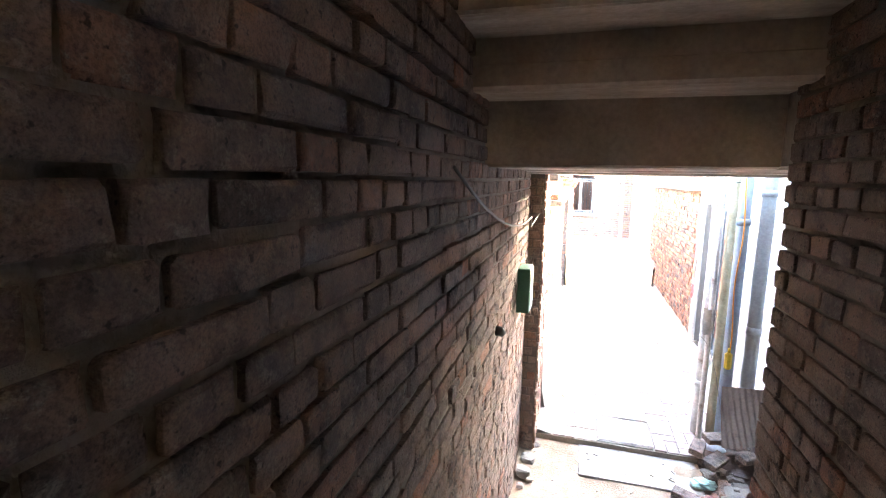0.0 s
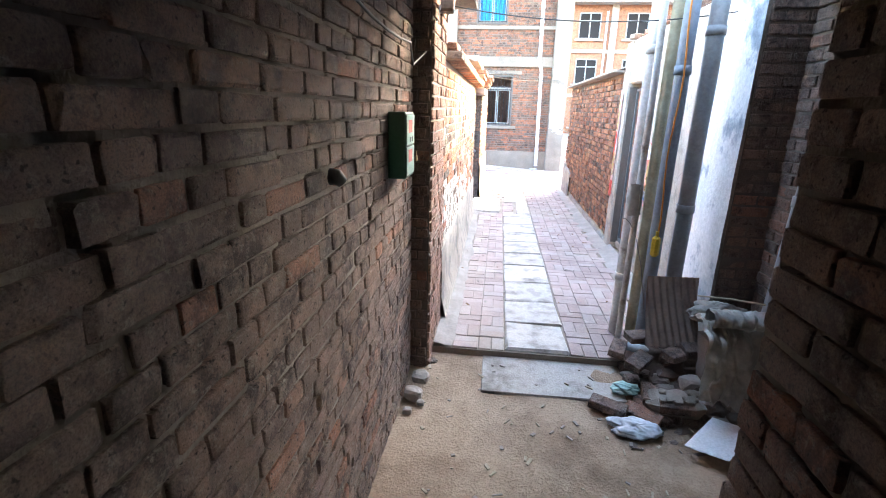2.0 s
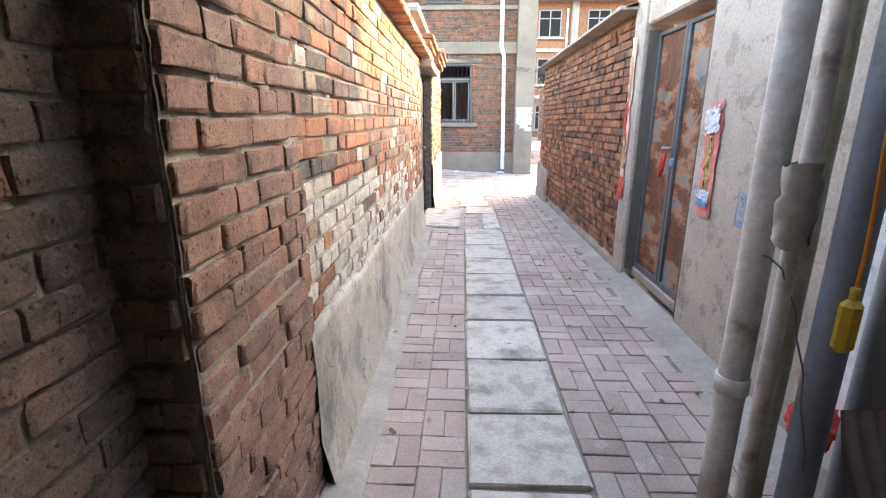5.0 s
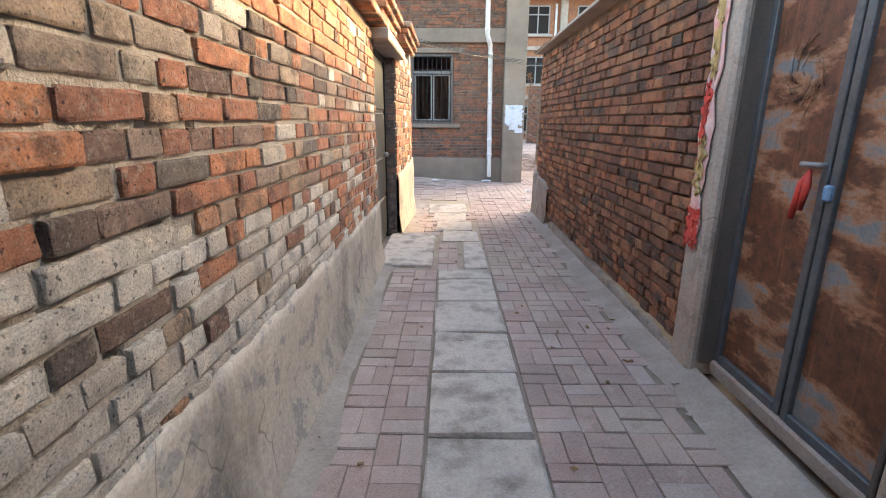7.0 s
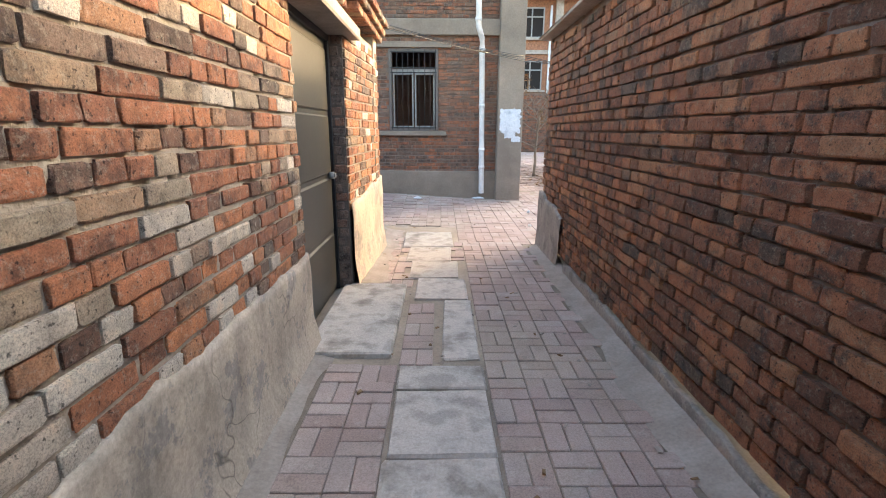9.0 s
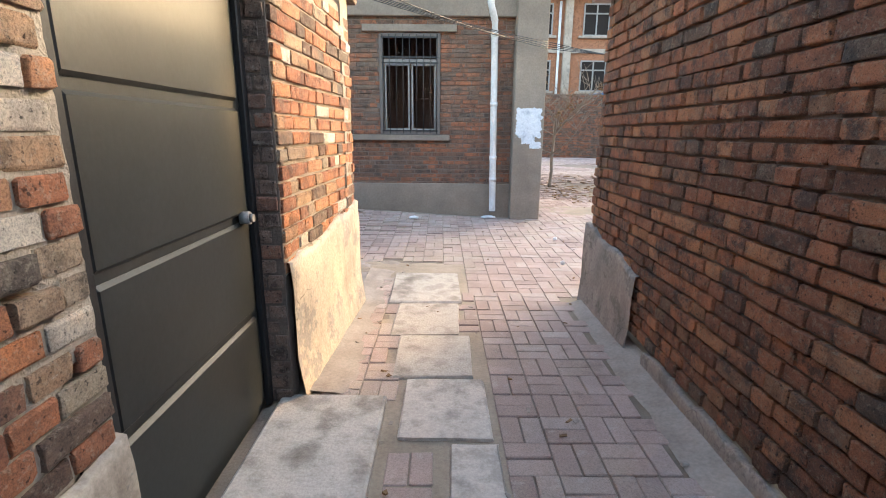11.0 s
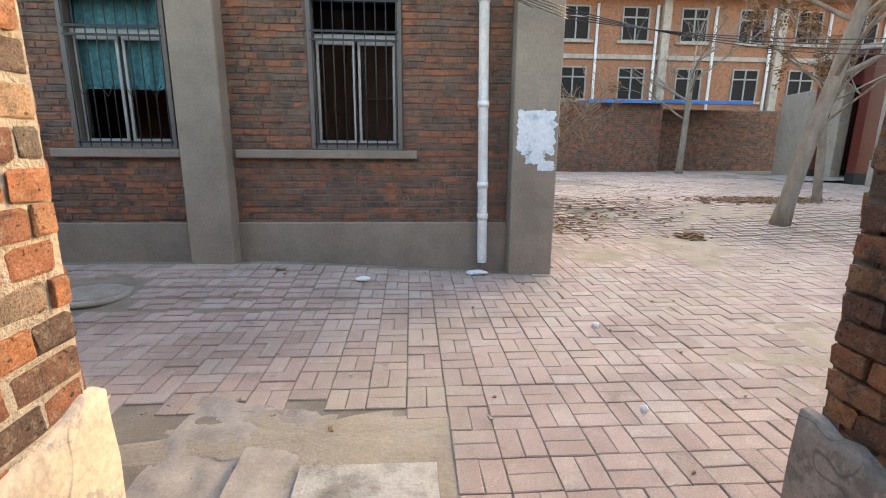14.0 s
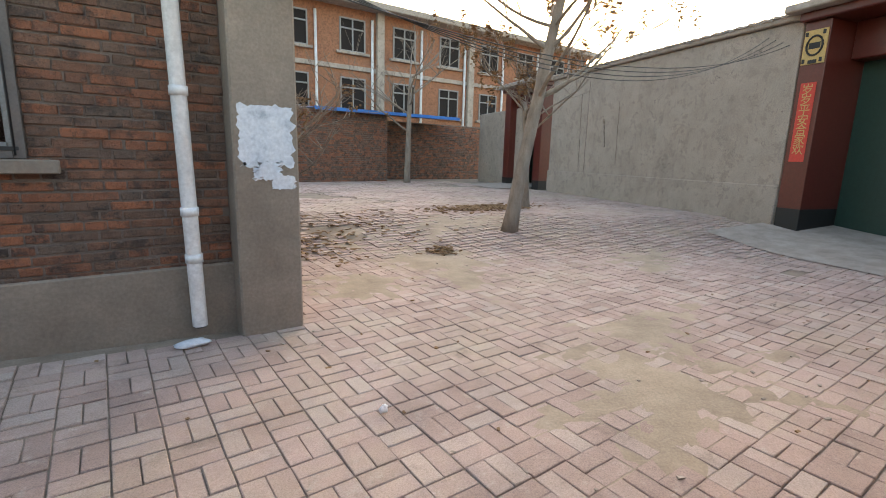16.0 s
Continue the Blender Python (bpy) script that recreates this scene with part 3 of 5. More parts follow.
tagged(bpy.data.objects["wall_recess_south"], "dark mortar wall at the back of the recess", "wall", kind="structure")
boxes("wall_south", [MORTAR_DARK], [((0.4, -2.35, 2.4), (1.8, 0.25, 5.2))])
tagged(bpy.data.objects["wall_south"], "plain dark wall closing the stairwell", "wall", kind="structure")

# flat soffit, then the underside of an upper flight
b = Bag()
for k, (ya, yb, dz) in enumerate(((3.02, 3.62, 0.0), (3.63, 4.3, 0.012), (4.31, 4.72, 0.004), (4.73, 5.08, -0.012))):
    b.box((1.08, (ya + yb) / 2, 2.56 + dz), (2.4, yb - ya, 0.24), 0, 0.012, 0.004)
b.box((1.08, 3.08, 2.62), (2.4, 0.12, 0.24), 0, 0.01)
b.box((1.7, 2.78, 2.75), (1.36, 0.5, 0.6))
steps = [(3.02, 2.44), (2.72, 2.71), (2.45, 2.89), (2.17, 3.07), (1.89, 3.25), (1.61, 3.43), (1.33, 3.61)]
for (ya, za), (yb, zb) in zip(steps, steps[1:]):
    b.box((0.44, ya - 0.035, (za + zb) / 2 + 0.06), (1.16, 0.07, zb - za + 0.12), 0, 0.008, 0.003)
    b.box((0.44, (ya + yb) / 2 - 0.05, zb + 0.05), (1.16, ya - yb + 0.06, 0.09), 0, 0.008, 0.003)
b.box((0.44, -0.5, 3.85), (1.7, 3.8, 0.2))
tagged(b.thing("ceiling", SOFFIT), "board-marked concrete soffit and underside of an upper stair", "ceiling", kind="structure")

# flight that the walk comes down
stair = empty("staircase")
tagged(stair, "plain concrete stair flight between brick walls", "staircase", kind="structure")
y, z = 2.75, -0.13
while z < 1.9:
    z2 = z + 0.168
    b = Bag()
    b.box((0.44, y - 0.16, z2 - 0.15), (1.1, 0.34, 0.3), 0, 0.008, 0.003)
    under(stair, b, "step", [CONCRETE])
    y, z = y - 0.3, z2

# ---- alley, west side ----
wlime = lambda s, z: (0.78 if z < 1.22 - 0.1 * s and s < 3.0 else (0.3 if z < 1.05 and s < 4 else 0.07))
brick_wall("wall_house_west", "orange and brown brick house wall with limewashed courses", (0.0, 5.6), (0.0, 10.41), 0.58, 2.12, 0.25, [BRICK_RED, BRICK_WHITE], MORTAR,
           near=(0.3, 3.2, 0.7, 1.75), header=0.6, white=wlime, proud=0.008, deep=0.03, lumpy=(0.0, 4.81, 0.58, 2.12, 0.006, 0.0045, 0.42))
brick_wall("wall_house_pier", "toothed brown brick pier at the passage mouth", (0.012, 4.95), (0.012, 5.66), -0.1, 2.44, 0.3, [BRICK_PIER, BRICK_WHITE], MORTAR, near=(0, 1, 0.1, 2.2), header=0.5, proud=0.008, deep=0.03, lumpy=(0.0, 0.71, -0.1, 2.44, 0.006, 0.004, 0.42))
# The south face's shadow is put into darker brick and mortar.
brick_wall("wall_pier_face", "shaded brick face of the pier, in darker brick and mortar", (-0.25, 4.94), (0.0, 4.94), -0.14, 2.44, 0.05, [BRICK_PASS, BRICK_WHITE], MORTAR_DARK, header=0.6)
brick_wall("wall_house_end", "sunlit orange brick wall stub beside the steel door", (0.062, 11.54), (0.135, 12.95), 0.66, 2.12, 0.25, [BRICK_RED, BRICK_WHITE], MORTAR,
           near=(0, 1.4, 0.6, 2.1), header=0.5, white=lambda s, z: 0.07, proud=0.008, deep=0.03, lumpy=(0.0, 1.41, 0.66, 2.12, 0.006, 0.0045, 0.42))
brick_wall("wall_house_jamb", "dark brick jamb of the doorway", (-0.2, 11.53), (0.052, 11.53), 0.0, 2.05, 0.1, [BRICK_PASS, BRICK_WHITE], MORTAR_DARK, near=(0, 1, 0, 2), header=0.8)
brick_wall("wall_house_north", "brick end wall of the house", (0.13, 12.96), (-4.5, 12.96), 0.0, 2.4, 0.24, [BRICK_RED, BRICK_WHITE], MORTAR, header=0.42)
brick_wall("wall_over_door", "brick courses over the steel door", (0.01, 10.41), (0.06, 11.65), 2.02, 2.2, 0.25, [BRICK_RED, BRICK_WHITE], MORTAR)


def plinth(name, label, x0, x1, y0, y1, h0, h1, mat, side=1, flare=0.05):
    """A hand-trowelled cement skirting with an uneven upper edge; side: +1 faces +x."""
    prof = [(0.0, 1.0), (0.35, 0.0), (0.8, 0.0), (1.0, -0.25), (1.01, -1.2)]
    bg = Bag()

    def fn(u, v):
        yy = y0 + (y1 - y0) * u
        xx = x0 + (x1 - x0) * u
        h = h0 + (h1 - h0) * u + 0.035 * fractal(yy, 3.3, 0, 3.0) + 0.02 * fractal(yy, 8, 0, 12)
        k = v * (len(prof) - 1)
        i = min(int(k), len(prof) - 2)
        a, c = prof[i], prof[i + 1]
        t = k - i
        zz, ex = a[0] + (c[0] - a[0]) * t, a[1] + (c[1] - a[1]) * t
        o = 0.024 + (ex * flare if ex > 0 else ex * 0.03) + 0.004 * fractal(yy, zz * h, 0, 5)
        return (xx + side * o, yy, zz * h - 0.02)
    bg.sheet(fn, int((y1 - y0) * 14) + 4, 12)
    return tagged(bg.thing(name, mat), label, "plinth", kind="structure")


plinth("plinth_west", "worn grey cement skirting stained with damp", 0.0, 0.0, 5.62, 10.42, 0.66, 0.60, PLINTH)
plinth("plinth_west_end", "sunlit flaking cement skirting", 0.062, 0.135, 11.55, 12.99, 0.72, 0.84, PLINTH, flare=0.035)
plinth("plinth_east", "low grey cement skirting with crumbling edge", 1.99, 1.98, 8.5, 11.9, 0.1, 0.13, PLINTH_SHADED, side=-1, flare=0.03)
plinth("plinth_east_end", "grey cement skirting at the wall's corner", 1.975, 1.965, 12.1, 13.1, 0.52, 0.66, PLINTH_SHADED, side=-1, flare=0.02)

# brick ledge, parapet and small roof over the doorway
cornice = empty("cornice")
tagged(cornice, "projecting brick ledge with crumbling plastered parapet", "cornice", kind="structure")
b = Bag()
y = 5.65
while y < 10.5:
    b.box((0.03, y + 0.06, 2.15), (0.2, 0.115, 0.058), 0, 0.008, 0.004, random.random())
    b.box((-0.01, y + 0.06, 2.215), (0.2, 0.115, 0.058), 0, 0.008, 0.004, random.random())
    y += 0.125
tagged(under(cornice, b, "ledge_brickwork", [BRICK_RED]), kind="stuff")
b = Bag()
b.sheet(lambda u, v: (-0.05 - 0.3 * max(0, v - 0.4) + 0.012 * fractal(u * 5, v, 0, 6), 5.6 + u * 4.9, 2.24 + min(v, 0.6) * 0.3 * (1 + 0.5 * fractal(u * 5, 1, 0, 2)) - max(0, v - 0.7) * 0.3), 70, 8)
under(cornice, b, "parapet", [MORTAR])

roof = empty("door_roof")
tagged(roof, "small slab roof with brick corbels over the house door", "roof", kind="structure")
b = Bag()
b.box((-0.25, 11.45, 2.485), (0.66, 4.3, 0.05), 0, 0.01, 0.006)
b.box((0.03, 11.45, 2.45), (0.1, 4.3, 0.03), 0, 0.008, 0.004)
under(roof, b, "slab", [CONCRETE])
b = Bag()
for k in range(3):
    yy = 10.35
    while yy < 13.0:
        b.box((0.01 + 0.035 * k - (0.02 if yy < 11.6 else -0.06), yy + 0.06, 2.235 + 0.068 * k), (0.22, 0.115, 0.058), 0, 0.008, 0.004, random.random())
        yy += 0.125
tagged(under(roof, b, "corbel_brickwork", [BRICK_RED]), kind="stuff")
b = Bag()
for k in range(4):
    b.box((-0.2, 9.45, 2.26 + k * 0.068), (0.24, 0.24, 0.056), 0.05 * k, 0.008, 0.004, random.random())
under(roof, b, "pier", [BRICK_RED])
b = Bag()
b.box((0.03, 11.02, 2.055), (0.26, 1.5, 0.09), 0, 0.01, 0.004)
under(roof, b, "lintel", [CONCRETE])
b = Bag()
b.box((-0.4, 5.4, 2.5), (0.9, 0.1, 0.09), 0, 0.01, 0.004)
b.box((-0.3, 5.25, 2.42), (0.8, 0.12, 0.1), 0.05, 0.01, 0.004)
b.box((-0.25, 5.7, 2.56), (0.9, 0.9, 0.03), 0, 0.005, 0.004)
tagged(b.thing("timber_beam", DARK_WOOD), "old dark timber beam ends on the pier", "beam", kind="structure")
boxes("house_body", [MORTAR], [((-2.4, 8.0, 1.1), (4.2, 5.7, 2.2)), ((-2.4, 12.3, 1.1), (4.2, 1.2, 2.2)), ((-2.6, 11.0, 1.1), (3.6, 1.4, 2.2))])
tagged(bpy.data.objects["house_body"], "body of the low brick house", "house", kind="structure")

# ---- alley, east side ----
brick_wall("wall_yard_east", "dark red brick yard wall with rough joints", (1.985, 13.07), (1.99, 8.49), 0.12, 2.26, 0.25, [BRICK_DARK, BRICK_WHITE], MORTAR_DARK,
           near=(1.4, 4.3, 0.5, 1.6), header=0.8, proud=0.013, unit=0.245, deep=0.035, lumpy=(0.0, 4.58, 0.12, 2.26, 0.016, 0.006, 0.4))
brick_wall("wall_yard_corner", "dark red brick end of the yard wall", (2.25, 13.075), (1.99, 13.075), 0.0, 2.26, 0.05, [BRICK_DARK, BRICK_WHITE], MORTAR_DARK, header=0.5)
b = Bag()
b.sheet(lambda u, v: (1.86 + v * 0.5 + 0.01 * fractal(u * 6, v, 0, 3), 8.4 + u * 4.78, (2.275, 2.325, 2.35, 2.30)[min(3, int(v * 3 + 0.01))] + 0.012 * fractal(u * 5, v, 0, 2)), 50, 3, smooth=False)
b.box((2.1, 10.8, 2.27), (0.5, 4.75, 0.03), -0.013, 0.006)
tagged(b.thing("wall_coping", CONCRETE), "grey cement coping on the yard wall", "coping", kind="structure")
b = Bag()
b.box((2.125, 6.2, 1.27), (0.25, 1.99, 2.66), 0, 0.02)
b.box((2.14, 7.735, 2.36), (0.28, 1.08, 0.5), 0, 0.015)
b.box((2.10, 8.38, 1.3), (0.26, 0.21, 2.6), 0, 0.02)
east = tagged(b.thing("wall_plaster_east", PLASTER), "cracked grey cement-rendered wall round the gate", "wall", kind="structure")
b = Bag()
b.sheet(lambda u, v: (1.997 + 0.003 * fractal(u * 3, v * 3, 0, 4), 5.2 + u * 0.72 + (0.05 * fractal(v * 3, 1, 0, 4) if u > 0.5 else 0), -0.05 + v * 2.68), 16, 40)
tagged(b.thing("whitewash", WHITEWASH, east), "peeling white and blue limewash")
b = Bag()
for k in range(9):
    b.box((2.05 + random.uniform(-0.02, 0.1), 5.4 + k * 0.36, 2.64 + random.uniform(0, 0.02)), (0.24, 0.12, 0.06), random.uniform(-0.4, 0.4), 0.008, 0.004, random.random())
tagged(b.thing("loose_bricks", BRICK_RED), "loose red bricks along the wall's top", "bricks", kind="stuff")

# Unseen block added to keep direct sun off the passage wall.
boxes("unseen_sun_block", [PLASTER], [((3.3, 7.0, 1.65), (1.9, 2.2, 3.3)), ((3.3, 7.0, 3.34), (2.1, 2.4, 0.08))])
tagged(bpy.data.objects["unseen_sun_block"], "plain rendered block behind the yard gate, added unseen to stop the sun", "house", kind="structure")

# ---- court facade ----
FY = 16.99
brick_wall("wall_facade", "grey and orange brick wall of the old apartment block", (-4.6, FY), (2.3, FY), 0.5, 6.6, 0.28, [BRICK_FACADE, BRICK_WHITE], MORTAR_DARK,
           near=(3.2, 6.2, 0.5, 1.25), course=0.066, unit=0.25, header=0.42, proud=0.004,
           openings=[(4.44, 5.36, 1.29, 2.76), (2.15, 3.12, 1.29, 2.76), (4.2, 5.1, 4.15, 5.5), (6.47, 6.9, 0.5, 6.6)])
b = Bag()
b.box((-1.2, FY + 0.12, 0.23), (6.8, 0.3, 0.62), 0, 0.012)
b.box((-1.2, FY + 0.1, 3.12), (6.8, 0.34, 0.28), 0, 0.012)
b.box((-1.2, FY + 0.1, 4.05), (6.8, 0.3, 0.1), 0, 0.01)
b.box((0.0, FY + 0.05, 1.245), (1.82, 0.26, 0.085), 0, 0.008)
b.box((-2.0, FY + 0.05, 1.245), (1.35, 0.26, 0.085), 0, 0.008)
b.box((0.3, FY + 0.05, 2.82), (1.4, 0.24, 0.1), 0, 0.008)
b.box((-2.0, FY + 0.05, 2.82), (1.35, 0.24, 0.1), 0, 0.008)
tagged(b.thing("trim", FRENDER), "grey cement plinth, sills and floor bands", "trim", kind="structure")
b = Bag()
b.box((2.10, 17.0, 3.3), (0.46, 0.45, 6.7), 0, 0.012, 0.003)
b.box((2.17, 19.9, 3.3), (0.32, 5.6, 6.6), 0, 0.012, 0.003)
b.box((-1.17, 17.0, 3.3), (0.43, 0.45, 6.7), 0, 0.012, 0.003)
tagged(b.thing("column", FRENDER), "smooth grey cement columns of the facade", "column", kind="structure")


def barred_window(xc, z0, z1, w, curtain=None, transom=2.38, name="window_1"):
    win = empty(name, xc, FY, z0)
    tagged(win, "sliding window behind dark iron bars", "window", kind="structure")
    h = z1 - z0
    tr = transom - z0 if transom else h * 0.75
    fr = Bag()
    for s in (-1, 1):
        fr.box((s * (w / 2 - 0.03), 0.02, h / 2), (0.06, 0.1, h), 0, 0.004)
    fr.box((0, 0.02, h - 0.03), (w - 0.12, 0.1, 0.06), 0, 0.004)
    fr.box((0, 0.02, 0.025), (w - 0.12, 0.1, 0.05), 0, 0.004)
    under(win, fr, "frame", [WINFRAME])
    sa = Bag()
    iw = w - 0.12
    sa.box((0, 0.06, tr), (iw, 0.05, 0.05), 0, 0.004)
    for x in (-iw / 2 + 0.022, -0.02, 0.03, iw / 2 - 0.022):
        sa.box((x, 0.065 + (0.02 if x > 0 else 0), tr / 2), (0.028, 0.03, tr - 0.08), 0, 0.003)
    for x in (-1, 1):
        sa.box((x * iw / 4, 0.065, 0.075), (iw / 2 - 0.06, 0.03, 0.04), 0, 0.003)
        sa.box((x * iw / 4, 0.065, tr - 0.05), (iw / 2 - 0.06, 0.03, 0.04), 0, 0.003)
    under(win, sa, "sash", [ALU])
    gl = Bag()
    gl.box((0, 0.09, tr / 2 + 0.02), (iw - 0.04, 0.005, tr - 0.08))
    gl.box((0, 0.09, (tr + h) / 2), (iw - 0.02, 0.005, h - tr - 0.08))
    pane = under(win, gl, "pane", [GLASS])
    pane.visible_shadow = False
    ba = Bag()
    n = int(w / 0.105)
    for k in range(n + 1):
        x = -w / 2 + 0.05 + k * (w - 0.1) / n
        ba.tube([(x, -0.03, 0.02), (x, -0.03, h - 0.02)], 0.006, 6)
    for zz in (0.06, tr - 0.04, tr + 0.04, h - 0.06):
        ba.box((0, -0.03, zz), (w - 0.06, 0.008, 0.022))
    for k in range(4 if curtain else 0):
        x = -w / 2 + 0.15 + k * (w - 0.3) / 3
        ba.tube([(x - 0.06, -0.03, tr * 0.55), (x, -0.03, tr * 0.45), (x + 0.06, -0.03, tr * 0.55)], 0.005, 5)
    under(win, ba, "iron_bars", [IRON])
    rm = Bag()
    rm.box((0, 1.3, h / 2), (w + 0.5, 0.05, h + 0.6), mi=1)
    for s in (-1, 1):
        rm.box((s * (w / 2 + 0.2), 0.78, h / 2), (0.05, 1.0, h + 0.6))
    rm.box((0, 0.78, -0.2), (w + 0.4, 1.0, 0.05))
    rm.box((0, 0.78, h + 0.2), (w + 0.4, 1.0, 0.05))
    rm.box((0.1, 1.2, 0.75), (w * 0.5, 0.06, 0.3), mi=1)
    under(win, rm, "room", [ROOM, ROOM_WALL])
    if curtain:
        cu = Bag()
        cu.sheet(lambda u, v: (-iw / 2 + u * iw, 0.14 + 0.02 * math.sin(u * 40), 0.06 + (h * 0.35 if curtain is CURTAIN else 0) + v * (h - 0.1 - (h * 0.35 if curtain is CURTAIN else 0))), 60, 2)
        under(win, cu, "curtain", [curtain])
    return win


barred_window(0.30, 1.29, 2.76, 0.92)
barred_window(-1.965, 1.29, 2.76, 0.97, CURTAIN, name="window_2")
barred_window(0.05, 4.15, 5.5, 0.9, CURTAIN_BLUE, None, name="window_3")


def downpipe():
    pts = [(1.60, 16.86, 0.12), (1.555, 16.86, 2.78), (1.545, 16.80, 2.9), (1.50, 16.70, 3.0), (1.47, 16.68, 3.1), (1.44, 16.68, 6.3)]
    ob = empty("downpipe")
    tagged(ob, "white plastic downpipe on the brick facade", "pipe")
    b = Bag()
    b.tube(pts, 0.05, 14, cap=False)
    under(ob, b, "tube", [WHITE_PIPE])
    for zz, x, yy in ((0.62, 1.592, 16.86), (0.95, 1.586, 16.86), (1.75, 1.573, 16.86), (2.72, 1.556, 16.86), (3.2, 1.467, 16.68)):
        c = Bag()
        c.tube([(x, yy, zz - 0.03), (x, yy, zz + 0.03)], 0.058, 14)
        c.box((x, yy + 0.05, zz), (0.02, 0.1, 0.02))
        under(ob, c, "collar", [WHITE_PIPE])
    # Black disc fills the open end, in place of the hollow's shade.
    c = Bag()
    c.tube([(1.60, 16.86, 0.11), (1.60, 16.86, 0.125)], 0.045, 12)
    under(ob, c, "mouth", [BLACK])


downpipe()


def torn_sheet(name, label, org, ux, uy, w, h, mat, seed, rag=0.03, cat="paper", bend=0.0):
    """A thin sheet with torn edges; org: lower left corner; ux, uy: its directions."""
    ux, uy = Vector(ux), Vector(uy)
    nrm = ux.cross(uy).normalized()
    b = Bag()
    n, m = 16, 24

    def fn(u, v, off=0.0):
        e = rag * (fractal(seed, v * 4, 0, 2) * (1 - u) + fractal(seed + 7, v * 4, 0, 2) * u)
        g = rag * (fractal(u * 4, seed + 3, 0, 2) * (1 - v) + fractal(u * 4, seed + 5, 0, 2) * v)
        p = Vector(org) + ux * (u * w + e) + uy * (v * h + g) + nrm * (0.004 + off + bend * (0.5 + 0.5 * fractal(u * 3, v * 3, seed, 1.5)))
        return p
    b.sheet(lambda u, v: fn(u, v), n, m)
    b.sheet(lambda u, v: fn(u, v, -0.0015), n, m)
    return tagged(b.thing(name, mat), label, cat)


CF = 16.775
torn_sheet("notice", "torn pale blue-white notice pasted on the grey column", (1.91, CF - 0.001, 1.26), (1, 0, 0), (0, 0, 1), 0.38, 0.43, PAPER, 3, 0.045)
torn_sheet("notice", "small white paper scrap pasted on the column", (2.13, CF - 0.001, 1.1), (1, 0, 0), (0, 0, 1), 0.17, 0.1, PAPER, 9, 0.02)
torn_sheet("notice", "lower piece of a torn pale notice", (2.0, CF - 0.006, 1.17), (1, 0, 0), (0, 0, 1), 0.2, 0.13, PAPER, 14, 0.03)


# ---- steel door of the house ----
def house_door():
    d = empty("house_door", -0.09, 10.45, 0.0)
    d.scale = (1, 0.91, 1)
    tagged(d, "closed dark green steel door with panels", "door")
    b = Bag()
    b.box((0, 0.57, 0.99), (0.04, 1.14, 1.96), 0, 0.004)
    for z0, z1 in ((0.06, 0.5), (0.53, 0.95), (0.98, 1.42), (1.45, 1.9)):
        b.box((0.02, 0.57, (z0 + z1) / 2), (0.03, 1.04, z1 - z0), 0, 0.012)
    under(d, b, "leaf", [STEEL_DARK])
    b = Bag()
    b.box((0.0, 0.01, 0.99), (0.09, 0.06, 1.97), 0, 0.004)
    b.box((0.0, 1.16, 0.99), (0.09, 0.05, 1.97), 0, 0.004)
    b.box((0.0, 0.585, 1.985), (0.09, 1.2, 0.05), 0, 0.004)
    under(d, b, "frame", [IRON])
    b = Bag()
    b.tube([(0.03, 1.02, 0.97), (0.07, 1.02, 0.97)], 0.028, 14)
    b.tube([(0.07, 1.02, 0.97), (0.085, 1.02, 0.97)], 0.018, 14)
    under(d, b, "lock", [ALU])


house_door()


